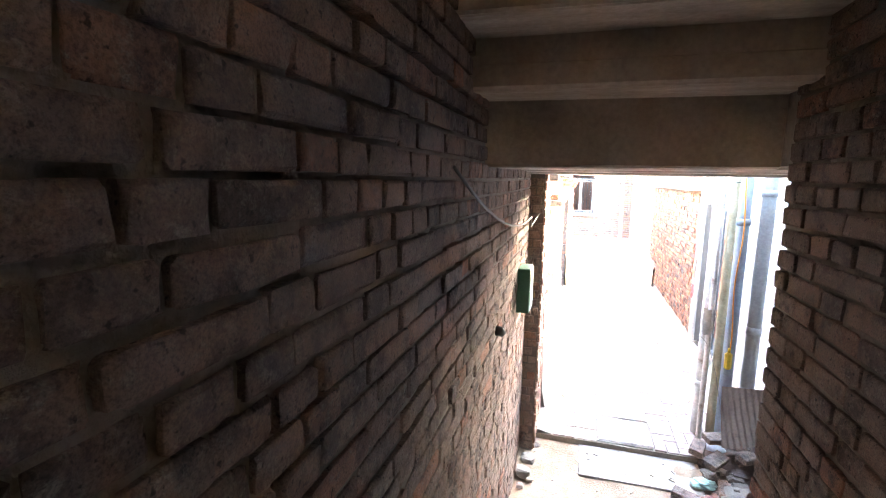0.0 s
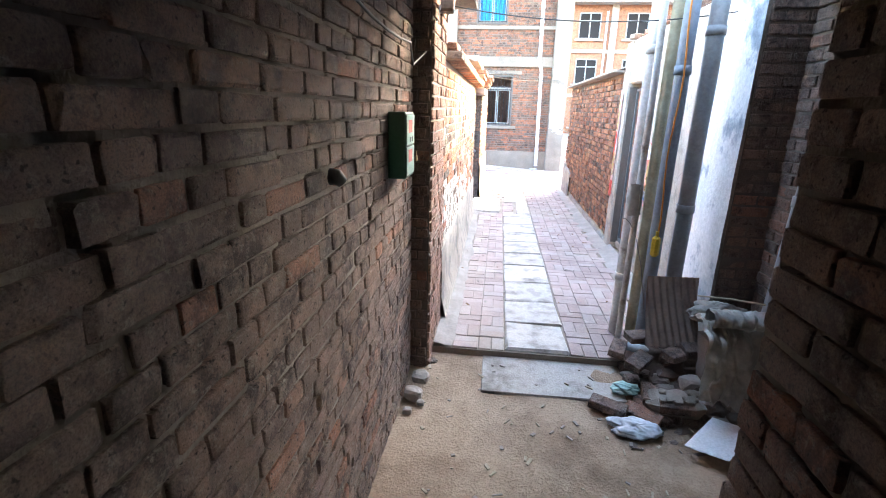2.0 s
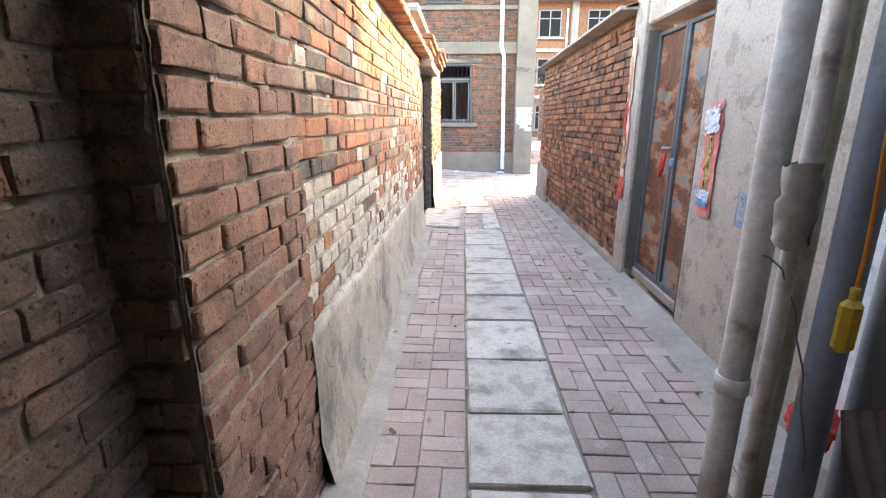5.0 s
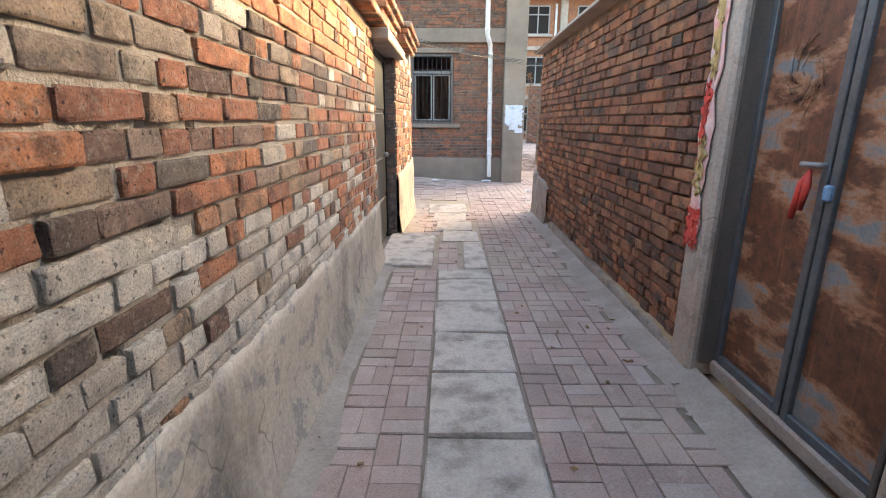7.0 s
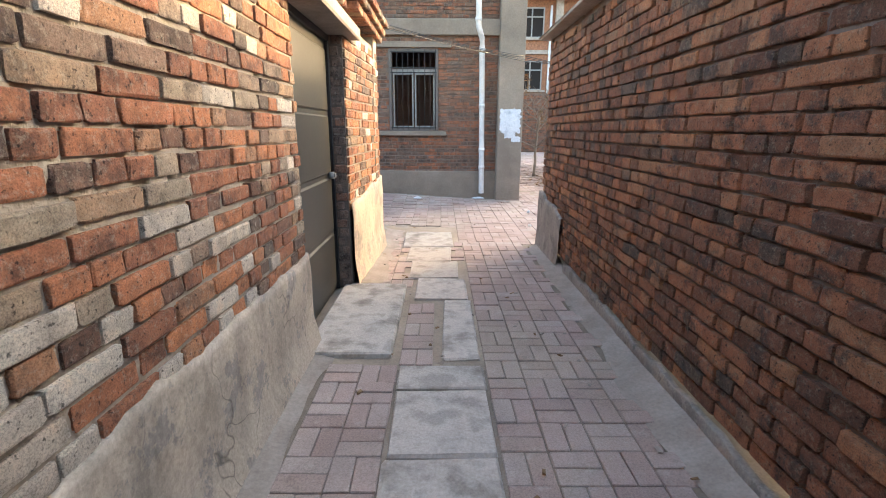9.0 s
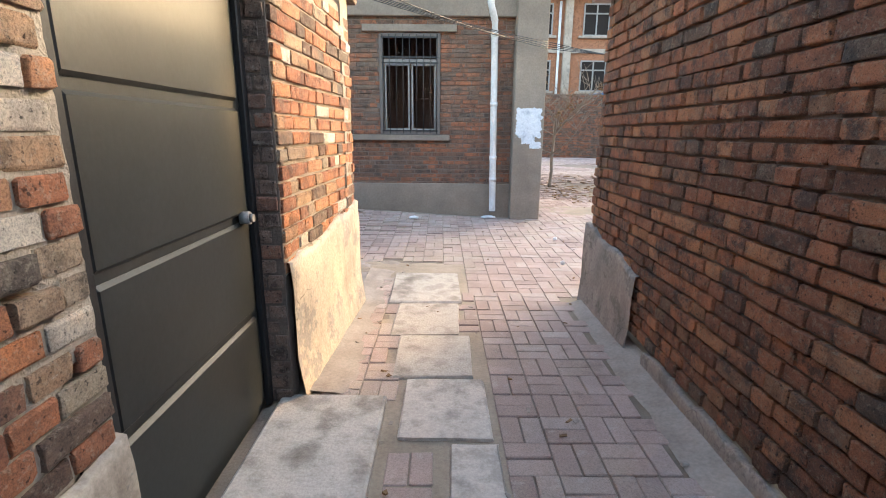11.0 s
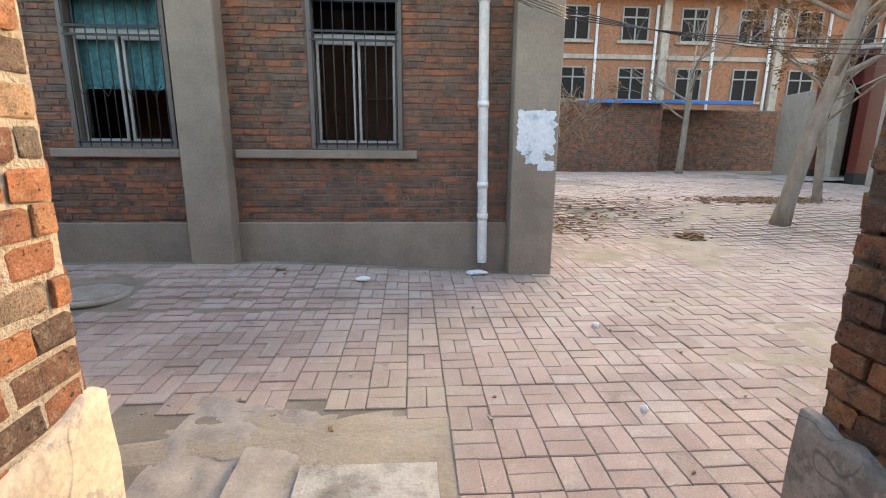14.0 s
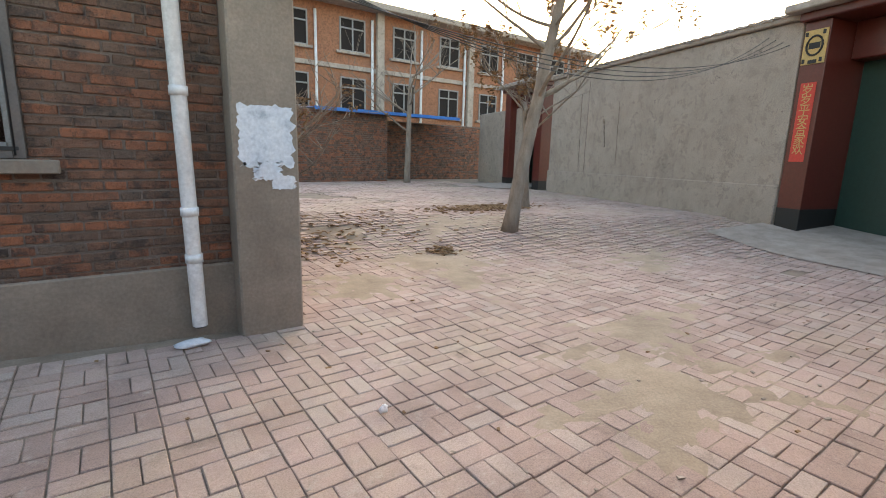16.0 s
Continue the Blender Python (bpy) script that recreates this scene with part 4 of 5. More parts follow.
# ---- rusty gate ----
def rusty_gate():
    g = empty("yard_gate", 2.11, 7.2, 0.1)
    g.scale = (1, 1.07, 1)
    tagged(g, "closed double steel gate with rusted grey-blue paint", "gate")
    for k in range(2):
        leaf = empty("leaf")
        leaf.parent = g
        leaf.location = (0, 0.03 + k * 0.485, 0)
        b = Bag()
        b.box((0.02, 0.237, 0.98), (0.02, 0.474, 1.94), 0, 0.004)
        b.sheet(lambda u, v: (0.008 - 0.004 * fractal(u, v * 2, k, 3), 0.03 + u * 0.41, 0.04 + v * 1.88), 10, 24)
        under(leaf, b, "panel", [RUST])
        b = Bag()
        for yy in (0.018, 0.456):
            b.box((0.0, yy, 0.98), (0.03, 0.036, 1.94), 0, 0.004)
        b.box((0.0, 0.237, 1.935), (0.03, 0.4, 0.03), 0, 0.004)
        b.box((0.0, 0.237, 0.03), (0.03, 0.4, 0.05), 0, 0.004)
        under(leaf, b, "edge_frame", [RUST_FRAME])
        b = Bag()
        for j in range(26):
            a0 = j * 2.4
            r = 0.018 * math.sqrt(j)
            b.tube([(0.004, 0.237 + r * math.cos(a0), 1.42 + 1.3 * r * math.sin(a0)), (-0.004, 0.237 + (r + 0.04) * math.cos(a0 + 0.9), 1.42 + 1.3 * (r + 0.04) * math.sin(a0 + 0.9))], 0.0022, 5)
        under(leaf, b, "ornament", [RUST])
    # Dark strips added at both recess sides, in place of its shade.
    b = Bag()
    b.box((-0.045, 0.992, 0.98), (0.11, 0.02, 1.98), 0, 0.004)
    under(g, b, "jamb", [JAMB])
    b = Bag()
    b.box((-0.045, 0.008, 0.98), (0.11, 0.02, 1.98), 0, 0.004)
    under(g, b, "jamb", [JAMB])
    b = Bag()
    b.tube([(-0.01, 0.53, 1.08), (-0.05, 0.53, 1.08), (-0.055, 0.6, 1.08)], 0.011, 8)
    under(g, b, "handle", [ALU])
    b = Bag()
    b.tube([(-0.04, 0.57, 1.06), (-0.05, 0.585, 1.0), (-0.045, 0.62, 0.86)], [0.006, 0.018, 0.012], 7)
    b.tube([(-0.04, 0.57, 1.06), (-0.05, 0.56, 1.0), (-0.045, 0.58, 0.9)], [0.006, 0.015, 0.01], 7)
    under(g, b, "red_ribbon", [RED])
    b = Bag()
    b.box((-0.02, 0.49, 0.98), (0.03, 0.035, 0.06), 0, 0.008)
    under(g, b, "padlock", [BLUE_STAMP])
    b = Bag()
    b.box((0.03, 0.5, -0.03), (0.12, 1.0, 0.08), 0, 0.01)
    under(g, b, "sill", [CONCRETE])


rusty_gate()

# pasted papers round the gate
torn_sheet("couplet", "torn faded red paper couplet with gold print", (1.998, 7.07, 0.82), (0, -1, 0.03), (0, 0.0, 1), 0.16, 0.66, RED_PAPER, 21, 0.03, "couplet", 0.01)
torn_sheet("couplet_print", "gold characters printed on the red paper", (1.994, 7.03, 0.95), (0, -1, 0), (0, 0, 1), 0.07, 0.34, GOLD, 33, 0.05, "print", 0.01)
torn_sheet("paper_scrap", "white torn scrap folded over the couplet", (1.985, 7.06, 1.3), (0, -1, 0.15), (0, 0.1, 1), 0.15, 0.14, PAPER, 41, 0.02, "paper", 0.012)
torn_sheet("paper_scrap", "blue and white leaflet stuck on the wall", (1.985, 7.05, 0.92), (0, -1, -0.1), (0, 0, 1), 0.13, 0.07, PAPER, 45, 0.015, "paper", 0.012)
torn_sheet("paper_scrap", "blue corner of a leaflet on the wall", (1.98, 7.04, 0.895), (0, -1, -0.1), (0, 0, 1), 0.11, 0.035, BLUE_STAMP, 47, 0.01, "paper", 0.012)
torn_sheet("couplet", "torn pink paper couplet on the gate post", (1.966, 8.46, 0.72), (0, -1, 0), (0, 0, 1), 0.11, 1.32, PINK, 51, 0.05, "couplet", 0.008)
torn_sheet("couplet", "bright red lower end of the torn couplet", (1.962, 8.47, 0.70), (0, -1, 0), (0, 0, 1), 0.12, 0.2, RED, 55, 0.03, "couplet", 0.008)
torn_sheet("couplet", "red strip of the torn couplet", (1.962, 8.46, 1.22), (0, -1, 0), (0, 0, 1), 0.05, 0.3, RED, 58, 0.04, "couplet", 0.008)
torn_sheet("couplet_print", "gold characters on the pink couplet", (1.959, 8.44, 0.98), (0, -1, 0), (0, 0, 1), 0.06, 0.28, GOLD, 61, 0.05, "print", 0.004)
torn_sheet("couplet_print", "gold characters on the upper pink couplet", (1.959, 8.44, 1.55), (0, -1, 0), (0, 0, 1), 0.06, 0.35, GOLD, 64, 0.05, "print", 0.004)
writing("空调", "stamp_writing", "blue stencilled words on grey render", Matrix.Translation((1.9975, 6.56, 0.97)) @ Matrix.Rotation(-math.pi / 2, 4, 'Z') @ Matrix.Rotation(math.pi / 2, 4, 'X'), 0.075, BLUE_STAMP)
b = Bag()
for k in range(6):
    b.box((1.9985, 6.61 - (k % 3) * 0.05, 0.85 + (k // 3) * 0.05 + 0.01), (0.002, 0.034, 0.03))
for zz in (0.84, 1.02):
    b.box((1.9985, 6.56, zz), (0.002, 0.18, 0.005))
for yy in (6.47, 6.65):
    b.box((1.9985, yy, 0.93), (0.002, 0.005, 0.18))
tagged(b.thing("stamp", BLUE_STAMP), "blue stencilled advertisement on grey render", "sign")
b = Bag()
for k in range(12):
    b.box((1.9985, 6.52 - (k % 2) * 0.05, 1.6 + (k // 2) * 0.045), (0.002, 0.035, 0.028))
tagged(b.thing("stamp", BLUE_STAMP), "tall blue stencilled advertisement on grey render", "sign")

# ---- pipes at the passage mouth ----
def upright(name, label, x, y, r, mat, top=3.6, lean=(0.0, 0.0), z0=-0.05, collars=()):
    ob = empty(name, x, y, z0)
    tagged(ob, label, "pipe")
    b = Bag()
    n = 14
    b.tube([(lean[0] * k / n + 0.004 * fractal(k, x * 9), lean[1] * k / n + 0.004 * fractal(k, y * 7), (top - z0) * k / n) for k in range(n + 1)], r, 14)
    under(ob, b, "tube", [mat])
    if collars:
        for zz in collars:
            b = Bag()
            b.tube([(lean[0] * zz / top, lean[1] * zz / top, zz - 0.03 - z0), (lean[0] * zz / top, lean[1] * zz / top, zz + 0.03 - z0)], r + 0.007, 14)
            under(ob, b, "collar", [mat])
    return ob


upright("drain_pipe", "white plastic pipe with peeling dusty wrap", 1.49, 5.62, 0.048, DIRTY_PIPE, collars=(0.5, 2.2))
upright("drain_pipe", "thin dusty pipe with torn tape", 1.475, 5.44, 0.024, DIRTY_PIPE)
upright("pole", "weathered yellowish pole beside the pipes", 1.61, 5.6, 0.042, POLE, top=2.9)
gp = upright("drain_pipe", "blue-grey plastic pipe with an orange cable", 1.655, 5.46, 0.05, BLUE_PIPE, collars=(2.05,))
b = Bag()
b.tube([(-0.02 + 0.012 * math.sin(k * 0.9), -0.06, 0.8 + k * 0.14) for k in range(20)], 0.006, 6)
under(gp, b, "orange_cable", [ORANGE])
b = Bag()
b.box((-0.02, -0.07, 0.87), (0.06, 0.05, 0.16), 0, 0.018)
b.tube([(-0.02, -0.07, 0.95), (-0.02, -0.07, 0.985)], 0.012, 8)
under(gp, b, "yellow_clip", [YELLOW])
upright("drain_pipe", "dark grey plastic pipe", 1.83, 5.47, 0.058, GREY_PIPE, collars=(1.1, 2.3))
upright("drain_pipe", "grey soil pipe leaning on the brick recess", 2.19, 4.85, 0.055, GREY_PIPE, top=3.0, lean=(0.0, -0.25), collars=(1.3,))
b = Bag()
b.tube([(1.38 + 0.03 * k, 5.41 + 0.02 * (k % 2), 1.02 - 0.01 * k * k) for k in range(18)], 0.003, 5)
tagged(b.thing("wire", CABLE_GREY), "thin grey wire tied round the pipes", "wire")
b = Bag()
b.tube([(1.82, 5.0, 0.6), (2.0, 4.9, 0.625), (2.25, 4.7, 0.66)], 0.006, 6)
tagged(b.thing("stick", STUB), "thin pale stick lying across the heap", "stick")
b = Bag()
b.sheet(lambda u, v: (1.45 + 0.05 * math.cos(u * 5) + 0.02 * fractal(u * 4, v * 4), 5.41 + 0.045 * math.sin(u * 5), 1.05 + v * 0.22 + 0.03 * fractal(u * 3, v * 3, 4)), 14, 10)
tagged(b.thing("torn_wrap", PLASTIC_BAG), "torn plastic wrap hanging on the thin pipe", "plastic")


# ---- meter box on the passage wall ----
def meter_box():
    ob = empty("meter_box", -0.115, 4.235, 1.41)
    ob.scale = (0.78, 1.12, 0.87)
    tagged(ob, "green sheet-metal meter box with pale door on brick wall", "meter box")
    b = Bag()
    b.box((0.06, 0.1, 0.19), (0.12, 0.2, 0.38), 0, 0.008)
    under(ob, b, "case", [BOX_GREEN])
    b = Bag()
    b.box((0.123, 0.1, 0.28), (0.008, 0.186, 0.17), 0, 0.003)
    b.box((0.123, 0.1, 0.1), (0.008, 0.186, 0.165), 0, 0.003)
    under(ob, b, "door", [BOX_PALE])
    b = Bag()
    for k in range(2):
        b = Bag()
        b.box((0.1275, 0.08 + 0.05 * k, 0.225), (0.003, 0.018, 0.03), 0, 0.001)
        under(ob, b, "peephole", [BLACK])
        b = Bag()
        b.box((0.128, 0.085, 0.3 - 0.17 * k), (0.002, 0.085, 0.072))
        under(ob, b, "sticker", [RED_PAPER])
    b = Bag()
    b.box((0.14, 0.2, 0.1), (0.014, 0.03, 0.035), 0, 0.004)
    b.tube([(0.14, 0.19, 0.115), (0.14, 0.19, 0.14), (0.14, 0.21, 0.14), (0.14, 0.21, 0.115)], 0.003, 5)
    under(ob, b, "padlock", [GOLD])


meter_box()
b = Bag()
b.tube([(-0.095 + 0.004 * k, 2.3 + k * 0.25, 2.42 - 0.09 * k + 0.006 * k * k) for k in range(10)] + [(-0.08, 4.75, 2.0), (-0.02, 5.0, 2.12), (0.03, 5.1, 2.38)], 0.006, 6)
tagged(b.thing("cable", CABLE_GREY), "slack grey cable along the passage wall", "cable")
b = Bag()
b.tube([(-0.13, 3.42, 1.53), (-0.1, 3.42, 1.53), (-0.085, 3.43, 1.51)], [0.03, 0.028, 0.02], 9)
tagged(b.thing("pipe_stub", IRON), "rusty pipe stub sticking out of bricks", "pipe")


# ---- overhead cables ----
def sag(name, label, a, c, drop, r, mat, n=24):
    b = Bag()
    a, c = Vector(a), Vector(c)
    b.tube([tuple(a.lerp(c, k / n) - Vector((0, 0, 4 * drop * (k / n) * (1 - k / n)))) for k in range(n + 1)], r, 6)
    tagged(b.thing(name, mat), label, "cable")


for k in range(4):
    sag("overhead_cable", "black cable slung across the court", (-1.2, 13.9 + 0.1 * k, 2.83 + 0.06 * k), (2.3, 16.62, 2.5 + 0.03 * k), 0.03 + 0.02 * k, 0.005, CABLE)
    sag("overhead_cable", "black cable slung on towards the far wall", (2.3, 16.62, 2.5 + 0.03 * k), (11.4, 17.0 + 0.12 * k, 3.5 + 0.06 * k), 0.47 + 0.09 * k, 0.005, CABLE)
sag("overhead_cable", "thin wire across the passage mouth", (-0.1, 5.3, 2.45), (2.05, 5.6, 2.45), 0.1, 0.004, CABLE)
sag("overhead_cable", "thin wire from the house to the facade", (0.1, 13.6, 2.5), (2.0, 16.75, 2.62), 0.05, 0.005, CABLE)


# ---- loose things in the passage ----
def lump(b, c, s, seed, mi=0, tone=0.0, flat=1.0):
    """An uneven broken stone."""
    bm = bmesh.new()
    bmesh.ops.create_icosphere(bm, subdivisions=2, radius=1)
    base = len(b.v)
    for v in bm.verts:
        p = v.co.copy()
        k = 1 + 0.45 * noise.noise(p * 1.3 + Vector((seed, seed * 2, 0)))
        p = Vector([max(-0.72, min(0.72, q * k)) for q in p])
        b.v.append((c[0] + p.x * s[0], c[1] + p.y * s[1], c[2] + p.z * s[2] * flat))
    for f in bm.faces:
        b.face(tuple(base + v.index for v in f.verts), tone, mi)
    bm.free()


def stone(label, x, y, z, r, seed, mat):
    b = Bag()
    lump(b, (0, 0, 0), (r, r * random.uniform(0.7, 1), r * 0.7), seed)
    ob = b.thing("stone", mat)
    ob.location = (x, y, z + r * 0.42)
    tagged(ob, label, "stone", "stones along the passage wall")


for k, (x, y, r) in enumerate(((0.03, 5.03, 0.075), (-0.02, 4.82, 0.085), (-0.04, 4.62, 0.08), (0.02, 4.55, 0.035), (-0.05, 4.45, 0.04))):
    stone("broken pale stone on the dirt floor", x, y, -0.13, r, k * 3.1, CONCRETE if k else BRICK_RED)

b = Bag()
b.box((0.9, 4.94, -0.085), (0.98, 0.42, 0.03), bev=0.006, jit=0.006, m=Euler((0.11, 0, 0.02)).to_matrix())
tagged(b.thing("stone_plate", SLAB), "flat grey cement plate laid before the step", "slab")


def loose_brick(x, y, z, rz, tilt=0.0, label="dusty loose brick on the rubble"):
    b = Bag()
    b.box((0, 0, 0), (0.235, 0.112, 0.055), 0, 0.006, 0.004, random.random())
    ob = b.thing("loose_brick", [BRICK_PASS])
    ob.matrix_world = Matrix.Translation((x, y, z)) @ Matrix.Rotation(rz, 4, 'Z') @ Matrix.Rotation(tilt, 4, 'X')
    tagged(ob, label, "brick", "loose bricks in the rubble")


b = Bag()
for k in range(260):
    a = random.random()
    x = 1.45 + random.random() * 0.75
    y = 4.55 + random.random() * 0.85
    d = max(0.0, 1 - abs(y - 5.1) / 0.6) * min(1.0, (x - 1.35) / 0.45)
    r = random.uniform(0.025, 0.1)
    lump(b, (x, y, -0.12 + random.random() * 0.33 * d), (r, r * random.uniform(0.6, 1), r * 0.7), k * 1.7, k % 3, random.random())
b.sheet(lambda u, v: (1.3 + u * 0.97, 4.3 + v * 1.1, -0.14 + 0.33 * max(0, min(1, (u - 0.05) * 2.2)) * max(0, 1 - abs(v - 0.75) * 1.9) + 0.05 * fractal(u * 4, v * 6, 0, 2)), 40, 60, 1)
tagged(b.thing("rubble_heap", [CONCRETE, MORTAR_DARK, BRICK_PASS, DIRT]), "heap of broken mortar, stone and brick in the recess", "rubble", kind="stuff")
for (x, y, z, rz, tl) in ((1.56, 5.15, 0.2, 0.3, 0.1), (1.72, 5.08, 0.2, -0.2, 0.15), 
                          (1.76, 4.98, 0.17, 0.6, 0.1), (1.25, 4.66, -0.085, -0.5, 0.0), (1.5, 4.95, 0.1, 0.9, 0.2), (1.9, 5.0, 0.2, 0.2, 0.1), (1.45, 4.6, -0.09, -0.7, 0.1), (1.42, 5.2, 0.06, 1.2, 0.1)):
    loose_brick(x, y, z, rz, tl)

# a fallen piece of masonry, two courses high
mas = empty("masonry_block", 1.66, 4.68, -0.13)
mas.rotation_euler = (0.04, -0.03, -0.12)
tagged(mas, "fallen lump of brick masonry with old mortar", "masonry")
b = Bag()
lump(b, (0, 0.01, 0.075), (0.25, 0.15, 0.095), 4.4)
for k in range(14):
    lump(b, (random.uniform(-0.15, 0.15), random.uniform(-0.08, 0.1), 0.145), (random.uniform(0.015, 0.045),) * 2 + (0.02,), k * 2.3)
under(mas, b, "mortar", [MORTAR_PASS])
for (px, py, pz, rz) in ((-0.07, -0.06, 0.04, 0.0), (0.15, -0.06, 0.04, 0.02), (0.01, -0.055, 0.108, 0.03), (-0.13, 0.06, 0.105, 1.5), (0.14, 0.03, 0.105, -0.1)):
    b = Bag()
    b.box((px, py, pz), (0.21, 0.1, 0.054), rz, 0.006, 0.005, random.random())
    under(mas, b, "brick", [BRICK_PASS])

# corrugated sheet leaning on the pipes
b = Bag()
b.sheet(lambda u, v: (u * 0.36 + 0.05 * v, 0.05 * math.sin(v * 2) + 0.007 * math.sin(u * 46 + v * 9), v * 0.5), 60, 26)
b.sheet(lambda u, v: (u * 0.36 + 0.05 * v, 0.02 + 0.05 * math.sin(v * 2), v * 0.5), 20, 8)
ob = b.thing("corrugated_board", CARD)
ob.matrix_world = Matrix.Translation((1.55, 5.0, 0.2)) @ Matrix.Rotation(0.08, 4, 'Z') @ Matrix.Rotation(-0.45, 4, 'X')
tagged(ob, "brown wavy board leaning on the pipes over rubble", "board")


def crumpled(name, label, c, s, mat, seed, cat="bag", n=56):
    b = Bag()

    def fn(u, v):
        th, ph = u * 2 * math.pi, v * math.pi
        p = Vector((math.cos(th) * math.sin(ph), math.sin(th) * math.sin(ph), math.cos(ph)))
        k = 1 + 0.3 * fractal(p.x + seed, p.y, p.z, 1.4) - 0.28 * abs(noise.noise(p * 2.6 + Vector((seed, 1, 0)))) - 0.16 * abs(noise.noise(p * 6 + Vector((seed, 3, 2))))
        return (c[0] + p.x * s[0] * k, c[1] + p.y * s[1] * k, max(c[2] + p.z * s[2] * k, c[2] - s[2] * 0.8))
    b.sheet(fn, n, n // 2)
    return tagged(b.thing(name, mat), label, cat)


def draped(name, label, c, width, run, hang, mat, seed, cat):
    """A limp sheet laid over the heap: a lumpy upper part, then creased folds down to a ragged hem."""
    b = Bag()
    total = run + hang

    def fn(u, v, off=0.0):
        x = (u - 0.5) * width * (1 + 0.16 * v)
        q = v * total * (1 + 0.13 * fractal(u * 3 + seed, 0.5, 0, 1.5))
        fold = 0.008 * math.sin(u * 17 + seed + 2.2 * fractal(u * 2, v * 2, seed)) + 0.003 * math.sin(u * 37 + v * 4)
        crease = 0.06 * abs(noise.noise(Vector((u * 5 + seed, v * 5, 1)))) + 0.035 * abs(noise.noise(Vector((u * 13, v * 11 + seed, 4))))
        if q < run:
            y, z = run - q, 0.05 * math.sin(q / run * 3) + crease
        else:
            k = min(1.0, (q - run) / 0.1)
            y, z = -0.05 * k - 0.1 * (q - run) + fold * k - crease, -(q - run) * (0.6 + 0.4 * k) + crease * (1 - k)
        return (c[0] + x, c[1] + y - off, c[2] + z - off)
    b.sheet(fn, 70, 60)
    b.sheet(lambda u, v: fn(u, v, 0.002), 70, 60)
    ob = b.thing(name, mat)
    return tagged(ob, label, cat)


draped("plastic_bag", "large dusty translucent plastic bag hanging over the rubble", (1.99, 4.66, 0.46), 0.42, 0.3, 0.4, PLASTIC_BAG, 2.0, "bag")
b = Bag()
lump(b, (2.03, 4.84, 0.18), (0.24, 0.2, 0.3), 6.1)
tagged(b.thing("rubble_lump", MORTAR_DARK), "dark lump of rubble under the plastic bag", "rubble")
b = Bag()
b.sheet(lambda u, v: (1.8 + 0.48 * u, 4.72 - 0.1 * u + (0.07 + 0.03 * abs(fractal(u * 9, math.cos(v * 6.283), 1))) * math.cos(v * 6.283), 0.56 + 0.04 * u + (0.045 + 0.03 * abs(fractal(u * 11, math.cos(v * 6.283), 3))) * math.sin(v * 6.283)), 90, 24)
tagged(b.thing("dusty_sheet", DUSTY_CLOTH), "rolled dusty cloth on the rubble heap", "cloth")
crumpled("dusty_sheet", "grey crumpled sheet behind the bag", (2.0, 5.05, 0.46), (0.2, 0.14, 0.08), DUSTY_CLOTH, 8, "cloth")
crumpled("plastic_bag", "dusty plastic sheet hanging in the corner", (2.17, 4.5, 0.66), (0.1, 0.2, 0.2), PLASTIC_BAG, 11)
crumpled("plastic_bag", "white crumpled plastic bag on the dirt floor", (1.38, 4.47, -0.1), (0.17, 0.11, 0.04), PAPER, 14)
crumpled("plastic_scrap", "pale blue plastic scrap among rubble", (1.4, 4.85, -0.06), (0.1, 0.08, 0.03), BOX_PALE, 17, "plastic")
crumpled("red_bag", "red plastic bag behind the pipes", (1.9, 5.75, 0.25), (0.09, 0.09, 0.1), RED, 20)
b = Bag()
b.tube([(0, 0, 0), (0.13, 0, 0), (0.16, 0, 0), (0.19, 0, 0)], [0.035, 0.035, 0.015, 0.015], 12)
ob = b.thing("plastic_bottle", PAPER)
ob.matrix_world = Matrix.Translation((1.5, 5.28, 0.05)) @ Matrix.Rotation(-0.4, 4, 'Z')
tagged(ob, "empty clear plastic bottle lying by the pipes", "bottle")
b = Bag()
b.sheet(lambda u, v: (1.60 + 0.19 * u + 0.26 * v, 4.30 - 0.12 * u + 0.27 * v, -0.06 + 0.02 * v + 0.015 * u * u), 6, 6)
b.sheet(lambda u, v: (1.60 + 0.19 * u + 0.26 * v, 4.30 - 0.12 * u + 0.27 * v, -0.065 + 0.02 * v + 0.015 * u * u), 6, 6)
tagged(b.thing("paper_sheet", WHITE), "clean white sheet lying on the dirt floor", "paper")
b = Bag()
for k in range(120):
    x, y = random.uniform(-0.05, 1.9), random.uniform(3.0, 5.05)
    b.box((x, y, -0.118 + 0.075 * max(0.0, min(1.0, (y - 4.6) / 0.5))), (random.uniform(0.01, 0.06), random.uniform(0.006, 0.02), 0.008), random.random() * 6, 0, 0.002, random.random(), k % 2)
tagged(b.thing("litter", [STUB, CONCRETE]), "chips, splinters and crumbs on the dirt floor", "litter", kind="stuff")

